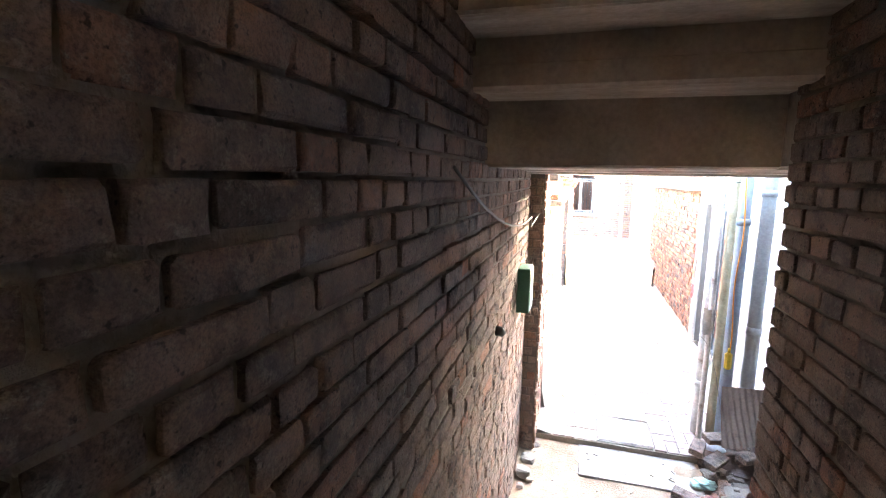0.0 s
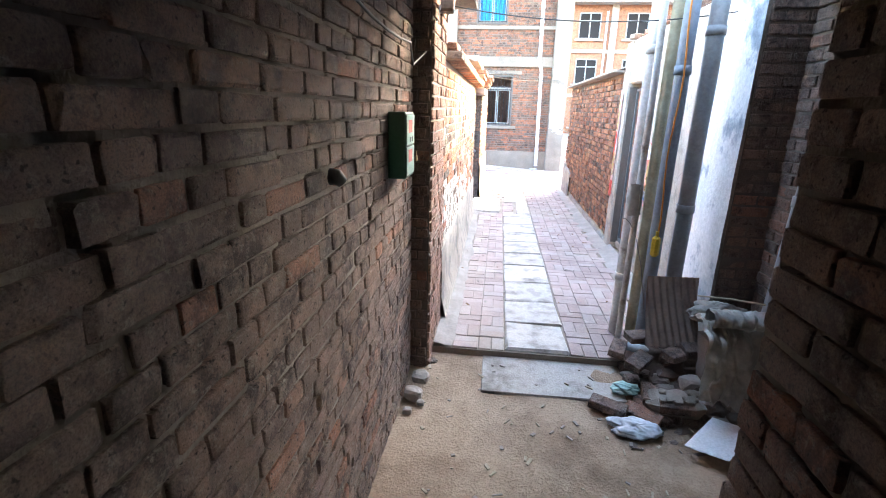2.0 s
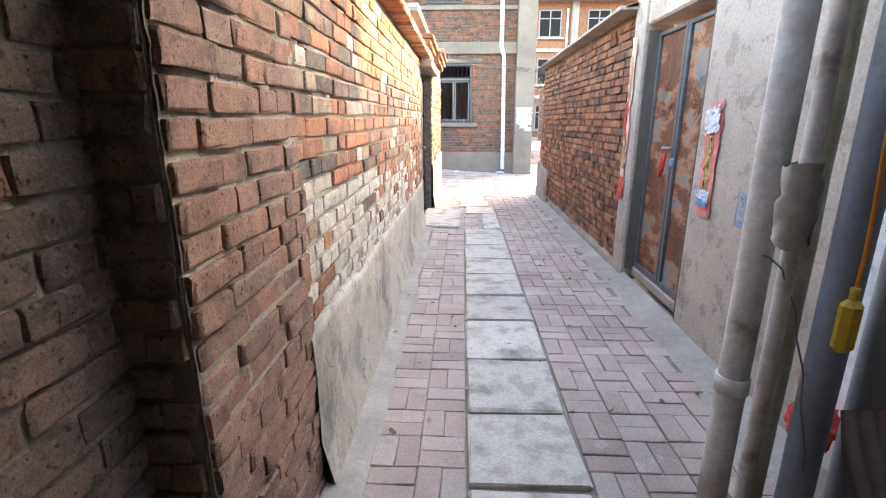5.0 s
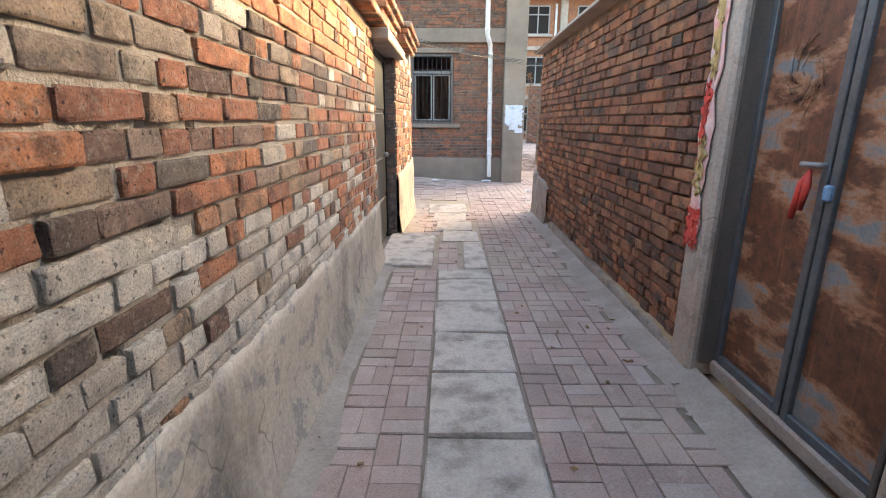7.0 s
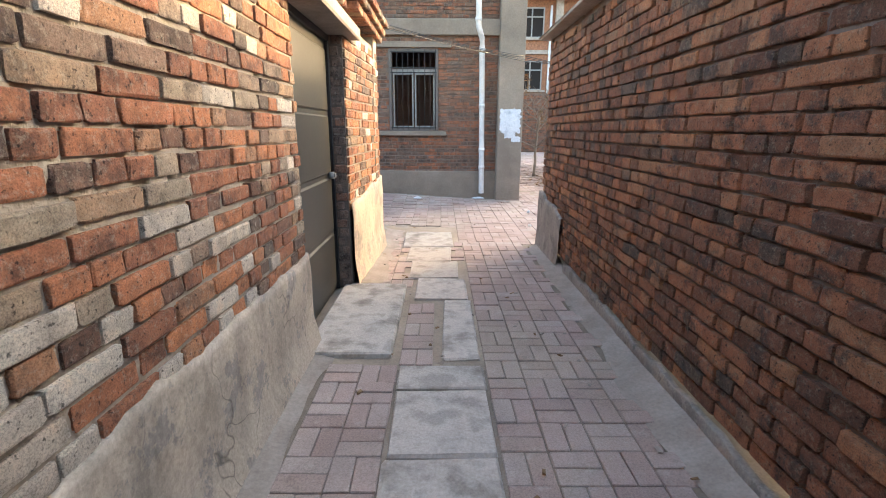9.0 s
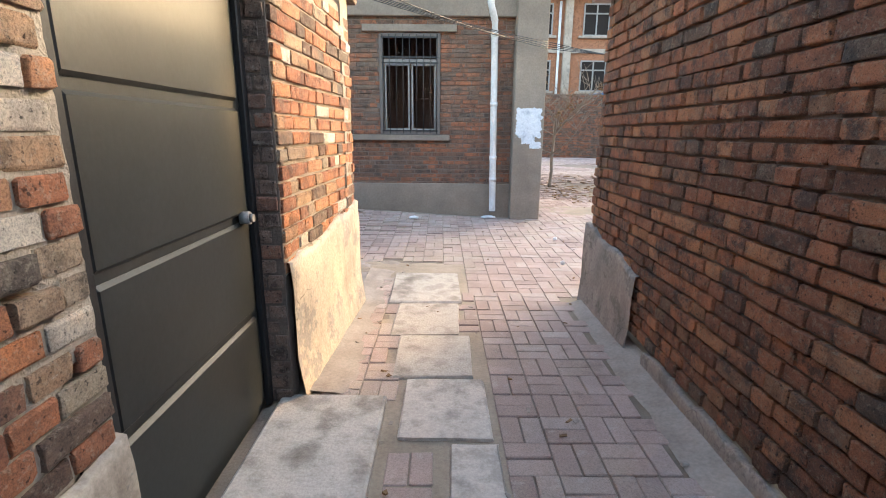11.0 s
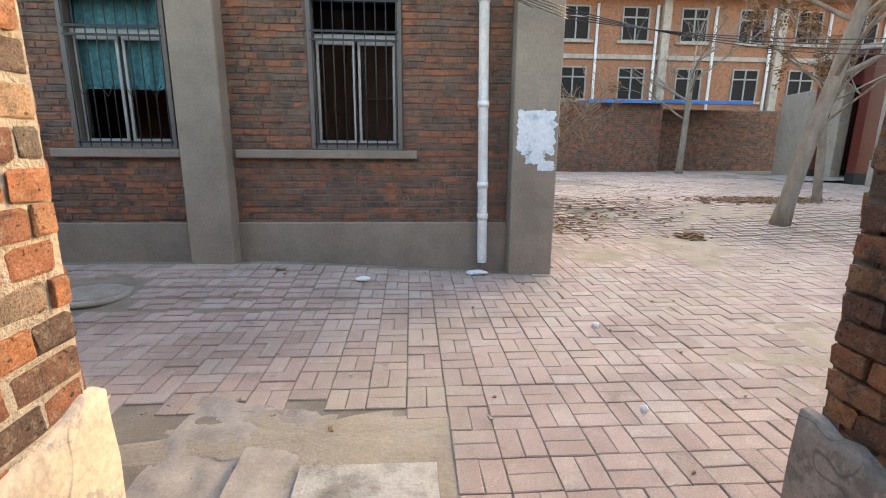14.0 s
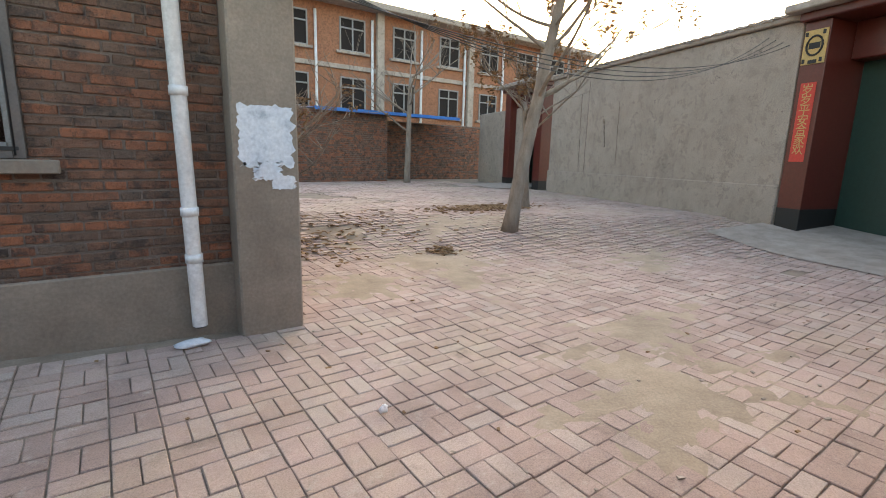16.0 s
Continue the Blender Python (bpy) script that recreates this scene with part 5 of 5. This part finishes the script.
# ---- trees and leaves ----
def branch(b, p, d, length, r, depth, seedy, tips, up=0.12):
    pts, rad = [p.copy()], [r]
    n = 6
    for k in range(n):
        d = (d + Vector((random.uniform(-0.16, 0.16), random.uniform(-0.16, 0.16), random.uniform(-0.1, 0.16) + up * 0.2))).normalized()
        p = p + d * (length / n)
        pts.append(p.copy())
        rad.append(r * (1 - 0.6 * (k + 1) / n))
    b.tube(pts, rad, 8 if depth > 1 else 5, cap=False)
    if depth == 0:
        tips.append(pts[-1])
        return
    for k in range(random.randint(3, 4)):
        i = random.randint(2, n)
        side = Vector((random.uniform(-1, 1), random.uniform(-1, 1), random.uniform(-0.1, 0.7))).normalized()
        branch(b, pts[i], (d * 0.6 + side).normalized(), length * random.uniform(0.45, 0.7), max(0.007, rad[i] * 0.62), depth - 1, seedy, tips, up)


def tree(label, x, y, lean, height, r, limbs, depth, clumps, limb_len=1.4, low=0.55):
    z = ground_z(x, y) - 0.05
    ob = empty("tree", x, y, z)
    tagged(ob, label, "tree")
    b = Bag()
    n = 12
    pts = [(lean[0] * (k / n) ** 1.1 + 0.02 * fractal(k * 0.3, x), lean[1] * (k / n) ** 1.1, height * k / n) for k in range(n + 1)]
    rad = [r * (1.25 if k == 0 else 1 - 0.4 * k / n) for k in range(n + 1)]
    b.tube(pts, rad, 12)
    under(ob, b, "trunk", [BARK])
    b = Bag()
    tips = []
    for k in range(limbs):
        i = random.randint(int(n * low), n)
        a = 2 * math.pi * k / limbs + random.random()
        branch(b, Vector(pts[i]), Vector((math.cos(a), math.sin(a), random.uniform(0.25, 0.9))).normalized(), limb_len * random.uniform(0.7, 1.2), rad[i] * 0.4, depth, 0, tips)
    under(ob, b, "limb", [BARK])
    b = Bag()
    for tip in random.sample(tips, min(clumps, len(tips))):
        drop = tip + Vector((random.gauss(0, 0.04), random.gauss(0, 0.04), -random.uniform(0.15, 0.4)))
        b.tube([tuple(tip), tuple((tip + drop) / 2 + Vector((0.02, 0, 0.03))), tuple(drop)], 0.004, 4)
        for j in range(16):
            q = drop + Vector((random.gauss(0, 0.035), random.gauss(0, 0.035), random.gauss(0, 0.07)))
            b.box(tuple(q), (0.026, 0.026, 0.026), random.random() * 6, 0, 0.004, random.random())
        for j in range(18):
            q = tip + Vector((random.gauss(0, 0.05), random.gauss(0, 0.05), -abs(random.gauss(0, 0.1))))
            b.box(tuple(q), (0.07, 0.04, 0.004), random.random() * 6, 0, 0.012, random.random())
    if b.v:
        tagged(under(ob, b, "dry_leaves", [LEAF]), kind="stuff")


random.seed(5)
tree("leaning bare tree trunk with a few dried leaf clusters", 6.66, 19.0, (0.95, -0.1), 4.5, 0.125, 12, 2, 60, 2.0, 0.45)
tree("slim bare tree with arching limbs", 8.75, 20.7, (-0.15, 0.1), 2.3, 0.085, 9, 2, 40, 2.0, 0.7)
tree("bare young tree before the brick wall", 10.9, 29.4, (0.1, 0), 4.0, 0.12, 11, 2, 6, 2.4)
tree("tangle of bare shrub stems beside the block", 3.3, 20.4, (0.05, 0.0), 1.6, 0.04, 12, 2, 6, 1.0)
random.seed(9)
b = Bag()
for (cx, cy, sx, sy, n) in ((7.7, 20.9, 1.3, 0.5, 900), (3.5, 19.6, 0.5, 1.0, 90), (5.0, 18.6, 0.25, 0.2, 60), (4.4, 20.4, 1.2, 1.2, 130)):
    for k in range(n):
        x, y = random.gauss(cx, sx * 0.5), random.gauss(cy, sy * 0.5)
        if x < 2.5 and y > 16.5:
            continue
        b.box((x, y, ground_z(x, y) + 0.008 + random.random() * 0.03), (random.uniform(0.04, 0.1), random.uniform(0.02, 0.045), 0.004), random.random() * 6, 0, 0.012, random.random())
tagged(b.thing("fallen_leaves", LEAF), "drifts of dry brown fallen leaves on the pavers", "leaves", kind="stuff")
for (x, y, s, m_, lab) in ((0.38, 16.35, 0.075, WHITE, "white crumpled paper tissue on the pavers"), (2.24, 15.26, 0.03, WHITE, "small white paper scrap on the pavers"),
                           (1.52, 16.72, 0.12, PAPER, "wet plastic bag under the downpipe"), (2.05, 14.1, 0.025, WHITE, "small white pebble on the pavers"),
                           (-0.45, 16.6, 0.07, CONCRETE, "lump of dirt at the foot of the facade")):
    crumpled("litter_scrap", lab, (x, y, ground_z(x, y) + 0.03), (s, s * 0.6, 0.025), m_, x * 7, "litter", 16)

b = Bag()
for k in range(260):
    x, y = (random.uniform(0.1, 1.9), random.uniform(5.3, 13)) if k % 3 == 0 else (random.uniform(-3, 9), random.uniform(13.3, 18.5))
    if y > 16.7 and x < 2.4:
        continue
    b.box((x, y, ground_z(x, y) + 0.012), (random.uniform(0.012, 0.04), random.uniform(0.008, 0.02), 0.005), random.random() * 6, 0, 0.004, random.random(), k % 2)
tagged(b.thing("pavement_litter", [LEAF, CONCRETE]), "small dry leaves and grit scattered on the pavers", "litter", kind="stuff")

# ---- far side of the court ----
brick_wall("wall_far_brick", "old red-brown brick wall at the far end", (4.6, 30.5), (10.6, 30.5), 0.28, 2.95, 0.25, [BRICK_FACADE, BRICK_WHITE], MORTAR_DARK, course=0.075, header=0.3)
brick_wall("wall_far_shed", "dark brick shed recess under the blue roof", (10.6, 31.8), (18.5, 31.8), 0.28, 2.8, 0.2, [BRICK_FACADE, BRICK_WHITE], MORTAR_DARK, course=0.075, header=0.3)
b = Bag()
b.sheet(lambda u, v: (7.5 + u * 6.5, 30.2 + v * 2.2, 2.98 + 0.1 * v + 0.02 * math.sin(u * 150)), 150, 2)
b.box((10.75, 30.2, 2.96), (6.5, 0.05, 0.12))
tagged(b.thing("shed_roof", BLUE_SHEET), "blue corrugated sheet roof over the brick wall", "roof", kind="structure")

GW0, GW1 = Vector((11.34, 16.8, 0)), Vector((13.4, 24.35, 0))
gd = (GW1 - GW0).normalized()
gn = Vector((-gd.y, gd.x, 0))
ga = math.atan2(gd.y, gd.x)


def along(s, off, z):
    p = GW0 + gd * s - gn * off
    return (p.x, p.y, z)


b = Bag()
L = (GW1 - GW0).length
b.box(along(L / 2, 0.15, 2.0), (L, 0.3, 3.75), ga, 0.02, 0.004)
b.box(along(L / 2, 0.12, 0.55), (L - 0.01, 0.32, 0.9), ga, 0.015, 0.004)
b.box(along(L / 2, 0.15, 3.93), (L, 0.46, 0.1), ga, 0.02, 0.008)
b.box(along(L + 4.3, 0.4, 1.7), (4.0, 0.3, 3.1), ga, 0.02)
tagged(b.thing("wall_grey_east", COURT_WALL), "tall grey cement-rendered courtyard wall", "wall", kind="structure")
b = Bag()
for k in range(60):
    b.box(along(0.07 + k * L / 60, 0.1, 3.99 + 0.012 * (k % 2)), (L / 60 - 0.012, 0.4, 0.05), ga, 0.01, 0.01, random.random())
tagged(b.thing("coping_tiles", CONCRETE), "row of grey coping bricks on the tall wall", "coping", kind="stuff")


b = Bag()
for (q, z0, z1, w, sl) in ((5.1, 1.75, 2.5, 0.035, 0.12), (4.55, 1.3, 2.9, 0.008, 0.05), (5.9, 0.5, 3.6, 0.012, 0.0), (6.2, 0.3, 3.3, 0.012, 0.1)):
    for k in range(14):
        a0 = k / 14
        b.box(along(q + sl * (a0 - 0.5) + 0.02 * fractal(k, q, 0, 0.6), -0.002, z0 + (z1 - z0) * (a0 + 0.5 / 14)), (w * random.uniform(0.6, 1.2), 0.006, (z1 - z0) / 14), ga, 0, 0.003)
tagged(b.thing("wall_cracks", DARK_WOOD), "dark cracks and gouges down the rendered wall", "cracks", kind="stuff")


def gatehouse(s, width, label, couplets):
    """A gateway in the tall wall: two tiled front piers, recessed doors, a header and a slab roof."""
    g = empty("gatehouse")
    tagged(g, label, "gatehouse")
    w = 0.42
    for q in (s - w / 2, s - width - w * 1.5):
        b = Bag()
        b.box(along(q, 0.52, 2.15), (w, 1.08, 3.3), ga, 0.006)
        under(g, b, "pier", [RED_TILE])
        b = Bag()
        b.box(along(q, 0.52, 0.3), (w + 0.008, 1.09, 0.62), ga, 0.004)
        under(g, b, "base", [BLACK])
        if couplets:
            b = Bag()
            b.box(along(q, -0.026, 2.12), (0.26, 0.006, 1.35), ga, 0.002)
            under(g, b, "couplet", [RED])
            b = Bag()
            b.box(along(q, -0.028, 3.38), (0.38, 0.02, 0.56), ga, 0.004)
            under(g, b, "ornament_panel", [GOLD])
            b = Bag()
            b.tube([along(q + 0.13 * math.cos(k * math.pi / 8), -0.042, 3.4 + 0.16 * math.sin(k * math.pi / 8)) for k in range(17)], 0.018, 6)
            for dx in (-0.14, 0.14):
                for dz in (-0.22, 0.22):
                    b.box(along(q + dx, -0.04, 3.38 + dz), (0.06, 0.012, 0.07), ga + 0.6, 0.004)
            b.box(along(q, -0.04, 3.14), (0.14, 0.012, 0.06), ga)
            b.box(along(q, -0.04, 3.4), (0.18, 0.012, 0.1), ga)
            under(g, b, "ornament", [BLACK])
    for k in range(2):
        b = Bag()
        b.box(along(s - w - width * (0.25 + 0.5 * k), 1.0, 1.7), (width * 0.5 - 0.01, 0.06, 3.0), ga, 0.01)
        under(g, b, "door", [GATE_GREEN])
    b = Bag()
    b.box(along(s - w - width / 2, 0.85, 3.5), (width, 0.5, 0.62), ga, 0.02)
    under(g, b, "header", [RED_TILE])
    b = Bag()
    b.box(along(s - w - width / 2, 0.5, 3.88), (width + 2 * w + 0.1, 1.3, 0.14), ga, 0.02)
    under(g, b, "beam", [RED_TILE])
    b = Bag()
    b.box(along(s - w - width / 2, 0.5, 4.02), (width + 2 * w + 0.4, 1.7, 0.13), ga, 0.02)
    under(g, b, "roof", [CONCRETE])
    b = Bag()

    def ramp_fn(u, v):
        q = along(s + 0.2 - u * (width + 0.6), 1.1 - v * 2.6, 0)
        g0 = ground_z(q[0], q[1])
        return (q[0], q[1], g0 + 0.012 + (0.2 - g0 * 0.3) * (1 - v) * (1 if v < 0.97 else 0))
    b.sheet(ramp_fn, 10, 20)
    under(g, b, "ramp", [CONCRETE])


gatehouse(-0.04, 2.6, "dark red tiled gateway with green doors and red couplet", True)
writing("\n".join("岁岁平安合家欢"), "couplet_writing", "gold characters down the red couplet", Matrix.Translation(along(-0.25, -0.032, 2.16)) @ Matrix.Rotation(ga - math.pi, 4, 'Z') @ Matrix.Rotation(math.pi / 2, 4, 'X'), 0.2, GOLD)
gatehouse(L + 3.3, 1.9, "dark red tiled gateway at the far end of the wall", False)


def far_block(x0, x1, y, z1, storeys):
    ob = empty("apartment_block")
    tagged(ob, "distant orange brick apartment block with white pipes", "building")
    b = Bag()
    b.box(((x0 + x1) / 2, y + 3, z1 / 2), (x1 - x0, 6, z1))
    under(ob, b, "wall", [FAR_BRICK])
    t = Bag()
    t.box(((x0 + x1) / 2, y + 2.6, z1 + 0.15), (x1 - x0 + 1, 7, 0.3), 0, 0.03)
    under(ob, t, "roof", [PLASTER])
    h = z1 / storeys
    k = 0
    x = x0 + 1.4
    sill, gl, fr, p = Bag(), Bag(), Bag(), Bag()
    sill.box((0, -0.06, -0.85), (1.8, 0.2, 0.12), 0, 0.01)
    # Near-black slab in place of the shaded room behind each far window.
    gl.box((0, -0.005, 0), (1.3, 0.03, 1.5))
    for q in (-0.66, 0, 0.66):
        fr.box((q, -0.03, 0), (0.07, 0.08, 1.56), 0, 0.005)
    for q in (-0.76, 0.3, 0.76):
        fr.box((0, -0.032, q), (1.36, 0.07, 0.07), 0, 0.005)
    p.tube([(0, -0.12, 0), (0, -0.12, z1 - 0.4)], 0.07, 8)
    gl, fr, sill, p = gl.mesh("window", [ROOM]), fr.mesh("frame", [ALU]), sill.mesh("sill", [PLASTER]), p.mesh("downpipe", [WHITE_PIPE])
    while x < x1 - 1:
        for st in range(storeys):
            w = new("window", gl)
            w.parent = ob
            w.location = (x, y, st * h + h * 0.55)
            for nm, me in (("frame", fr), ("sill", sill)):
                c = new(nm, me)
                c.parent = w
        if k % 2:
            t = Bag()
            t.box((x + 1.5, y - 0.12, z1 / 2), (0.4, 0.24, z1), 0, 0.01)
            under(ob, t, "pilaster", [PLASTER])
        c = new("downpipe", p)
        c.parent = ob
        c.location = (x + 1.05, y, 0)
        x += 3.0
        k += 1
    for st in range(1, storeys):
        t = Bag()
        t.box(((x0 + x1) / 2, y - 0.03, st * h), (x1 - x0, 0.14, 0.22), 0, 0.01)
        under(ob, t, "floor_band", [PLASTER])


far_block(1.5, 30, 36.5, 8.4, 3)
boxes("wall_block_core", [PLASTER], [((-1.3, 20.75, 3.3), (6.4, 4.1, 6.5))])
tagged(bpy.data.objects["wall_block_core"], "inner core of the apartment block", "wall", kind="structure")
boxes("wall_court_south", [PLASTER], [((6.0, 12.6, 1.2), (7.5, 0.24, 2.4)), ((-4.8, 14.9, 1.2), (0.24, 4.2, 2.4)), ((13.5, 12.6, 1.2), (7.0, 0.24, 2.4))])
tagged(bpy.data.objects["wall_court_south"], "plain grey walls closing the court", "wall", kind="structure")
b = Bag()
mz = ground_z(-1.9, 16.05)
b.tube([(-1.9, 16.05, mz - 0.03), (-1.9, 16.05, mz + 0.012)], 0.3, 24)
b.tube([(-1.9, 16.05, mz + 0.01), (-1.9, 16.05, mz + 0.02)], 0.24, 24)
for k in range(-4, 5):
    b.box((-1.9 + 0.045 * k, 16.05, mz + 0.022), (0.012, 0.4 - 0.03 * abs(k), 0.006), 0, 0.002)
tagged(b.thing("manhole_cover", CONCRETE), "round grey manhole cover set in the pavers", "manhole cover")

# ---- paving, last ----
random.seed(11)


def slab(x0, x1, y0, y1, z=0.012, parent=None):
    b = Bag()
    b.box((0, 0, 0), (x1 - x0 - 0.014, y1 - y0 - 0.024, 0.07), 0, 0.01, 0.008, random.random())
    ob = b.thing("slab", SLAB, parent)
    ob.matrix_world = Matrix.Translation(((x0 + x1) / 2, (y0 + y1) / 2, z - 0.035)) @ Matrix.Rotation(random.uniform(-0.012, 0.012), 4, 'Z') @ Matrix.Rotation(random.uniform(-0.008, 0.008), 4, 'X')
    return ob


alley = empty("pavement_alley")
tagged(alley, "reddish clay pavers with a row of cement slabs", "pavement", kind="structure")
rows = (5.15, 5.64, 6.13, 6.66, 7.22, 7.72, 8.27, 8.79, 9.34, 9.86, 10.12)
slabs = [(0.575, 1.062, a, c) for a, c in zip(rows, rows[1:])]
slabs += [(0.825, 1.06, 10.2, 11.2), (0.6, 1.04, 11.22, 11.76), (0.52, 0.99, 11.76, 12.33), (0.45, 0.935, 12.33, 12.95), (0.36, 0.97, 12.96, 13.8)]
for q in slabs:
    slab(*q, parent=alley)
b = Bag()
b.sheet(lambda u, v: (0.12 + 1.0 * u, 10.1 + 4.0 * v, -0.0085 + 0.004 * fractal(u * 2, v * 8, 0, 3)), 10, 50)
under(alley, b, "bedding", [SAND])
b = Bag()
b.box((0.255, 10.9, 0.005), (0.53, 1.32, 0.05), 0, 0.01, 0.004)
under(alley, b, "threshold", [SLAB])
b = Bag()
b.sheet(lambda u, v: (-0.03 + 0.2 * v * (1 + 0.25 * fractal(u * 8, 2, 0, 1.2)), 5.15 + u * 5.2, 0.03 - 0.03 * v + 0.008 * fractal(u * 6, v, 0, 3)), 90, 8)
b.sheet(lambda u, v: (2.02 - 0.22 * v * (1 + 0.3 * fractal(u * 8, 5, 0, 1.0)), 5.6 + u * 7.4, 0.05 - 0.055 * v + 0.008 * fractal(u * 9, v, 0, 3)), 120, 8)
b.sheet(lambda u, v: (0.1 + 0.25 * v * (1 + 0.3 * fractal(u * 8, 9, 0, 1.2)), 11.6 + u * 2.3, 0.025 - 0.03 * v + 0.008 * fractal(u * 6, v, 0, 3)), 40, 8)
b.sheet(lambda u, v: (-0.3 + 0.66 * u, 13.1 + 1.3 * v - 0.2 * u * v, -0.002 + 0.016 * fractal(u * 2, v * 3, 0, 2.5)), 24, 40)
under(alley, b, "cement_fillet", [CONCRETE])

PAV = []
for k in range(5):
    b = Bag()
    b.box((0, 0, -0.03), (0.196, 0.098, 0.06), 0, 0.004, 0.0016)
    PAV.append(b.mesh("paver", [PAVER]))


def pave(parent, x0, x1, y0, y1, unit, near, skip, turn=0.0):
    """Basket-weave pavers: pairs that turn from cell to cell."""
    rest = Bag()
    n = 0
    cs, sn = math.cos(turn), math.sin(turn)
    i = 0
    while x0 + i * unit < x1:
        j = 0
        while y0 + j * unit < y1:
            horiz = (i + j) % 2 == 0
            for k in range(2):
                o = unit * (0.25 + 0.5 * k)
                lx, ly = (unit / 2, o) if horiz else (o, unit / 2)
                ax, ay = x0 + i * unit + lx, y0 + j * unit + ly
                x = x0 + (ax - x0) * cs - (ay - y0) * sn
                y = y0 + (ax - x0) * sn + (ay - y0) * cs
                if skip(x, y):
                    continue
                z = ground_z(x, y) + random.gauss(0, 0.0022) + 0.004 * fractal(x, y, 0, 1.3)
                rz = turn + (0 if horiz else math.pi / 2) + random.gauss(0, 0.012)
                if n < 300 and near[0] < x < near[1] and near[2] < y < near[3]:
                    ob = new("paver", random.choice(PAV))
                    ob.parent = parent
                    ob.matrix_world = Matrix.Translation((x, y, z)) @ Euler((random.gauss(0, 0.008), random.gauss(0, 0.008), rz)).to_matrix().to_4x4() @ Matrix.Diagonal((unit / 0.202, unit / 0.202, 1, 1))
                    n += 1
                else:
                    rest.box((x, y, z - 0.02), (unit - 0.007, unit / 2 - 0.006, 0.04), rz, 0.004 if y < 20 else 0, 0.001, random.random())
            j += 1
        i += 1
    tagged(rest.thing("pavers", PAVER, parent), kind="stuff")


def skip_alley(x, y):
    if x < (0.16 if y < 10.1 else 0.24) or x > 1.82:
        return True
    if 10.2 < y < 11.55 and x < 0.55:
        return True
    return any(a - 0.03 < x < c + 0.03 and e - 0.03 < y < g + 0.03 for a, c, e, g in slabs)


def skip_court(x, y):
    if y > 16.85 and x < 2.4 or y > 17 and x < 2.4:
        return True
    if x > 11.3 + (y - 16.8) * 0.27 or x < -4.6:
        return True
    if (x + 1.9) ** 2 + (y - 16.05) ** 2 < 0.2:
        return True
    if y < 14.3 and x < 1.06 and y < 14.3 - 0.4 * max(0, x - 0.4):
        return True
    return fractal(x, y, 3.0, 0.45) > 0.52 and y > 15.3 and x > 1.5


pave(alley, 0.17, 0.97, 5.15, 13.4, 0.2, (0, 0.6, 5.4, 9.5), skip_alley)
pave(alley, 0.868, 1.9, 5.15, 13.1, 0.202, (1, 2, 5.9, 8.5), skip_alley)
court = empty("pavement_court")
tagged(court, "pale reddish clay pavers laid in basket weave", "pavement", kind="structure")
pave(court, -4.8, 13.2, 13.15, 30.4, 0.216, (0.4, 3.4, 13.1, 15.0), skip_court)
b = Bag()
for (cx, cy, sx, sy, s) in ((4.6, 18.2, 0.8, 1.6, 1), (3.2, 17.6, 0.7, 0.7, 2), (4.8, 15.3, 1.0, 0.5, 3), (3.9, 14.6, 1.0, 0.7, 4), (7.3, 16.9, 0.9, 0.5, 5), (0.3, 14.0, 0.7, 0.3, 6), (6.0, 19.8, 1.4, 0.8, 7)):
    def fn(u, v, cx=cx, cy=cy, sx=sx, sy=sy, s=s):
        a = u * 2 * math.pi
        r = v * (1.1 + 0.9 * fractal(math.cos(a) + s, math.sin(a), 0, 1.8))
        x, y = cx + sx * r * math.cos(a), cy + sy * r * math.sin(a)
        return (x, y, ground_z(x, y) + 0.006 - 0.016 * v ** 1.5 + 0.009 * fractal(x, y, 2, 3))
    b.sheet(fn, 72, 30)
tagged(b.thing("sand_drift", SAND), "thin drifts of sandy dirt over the pavers", "sand", kind="stuff")
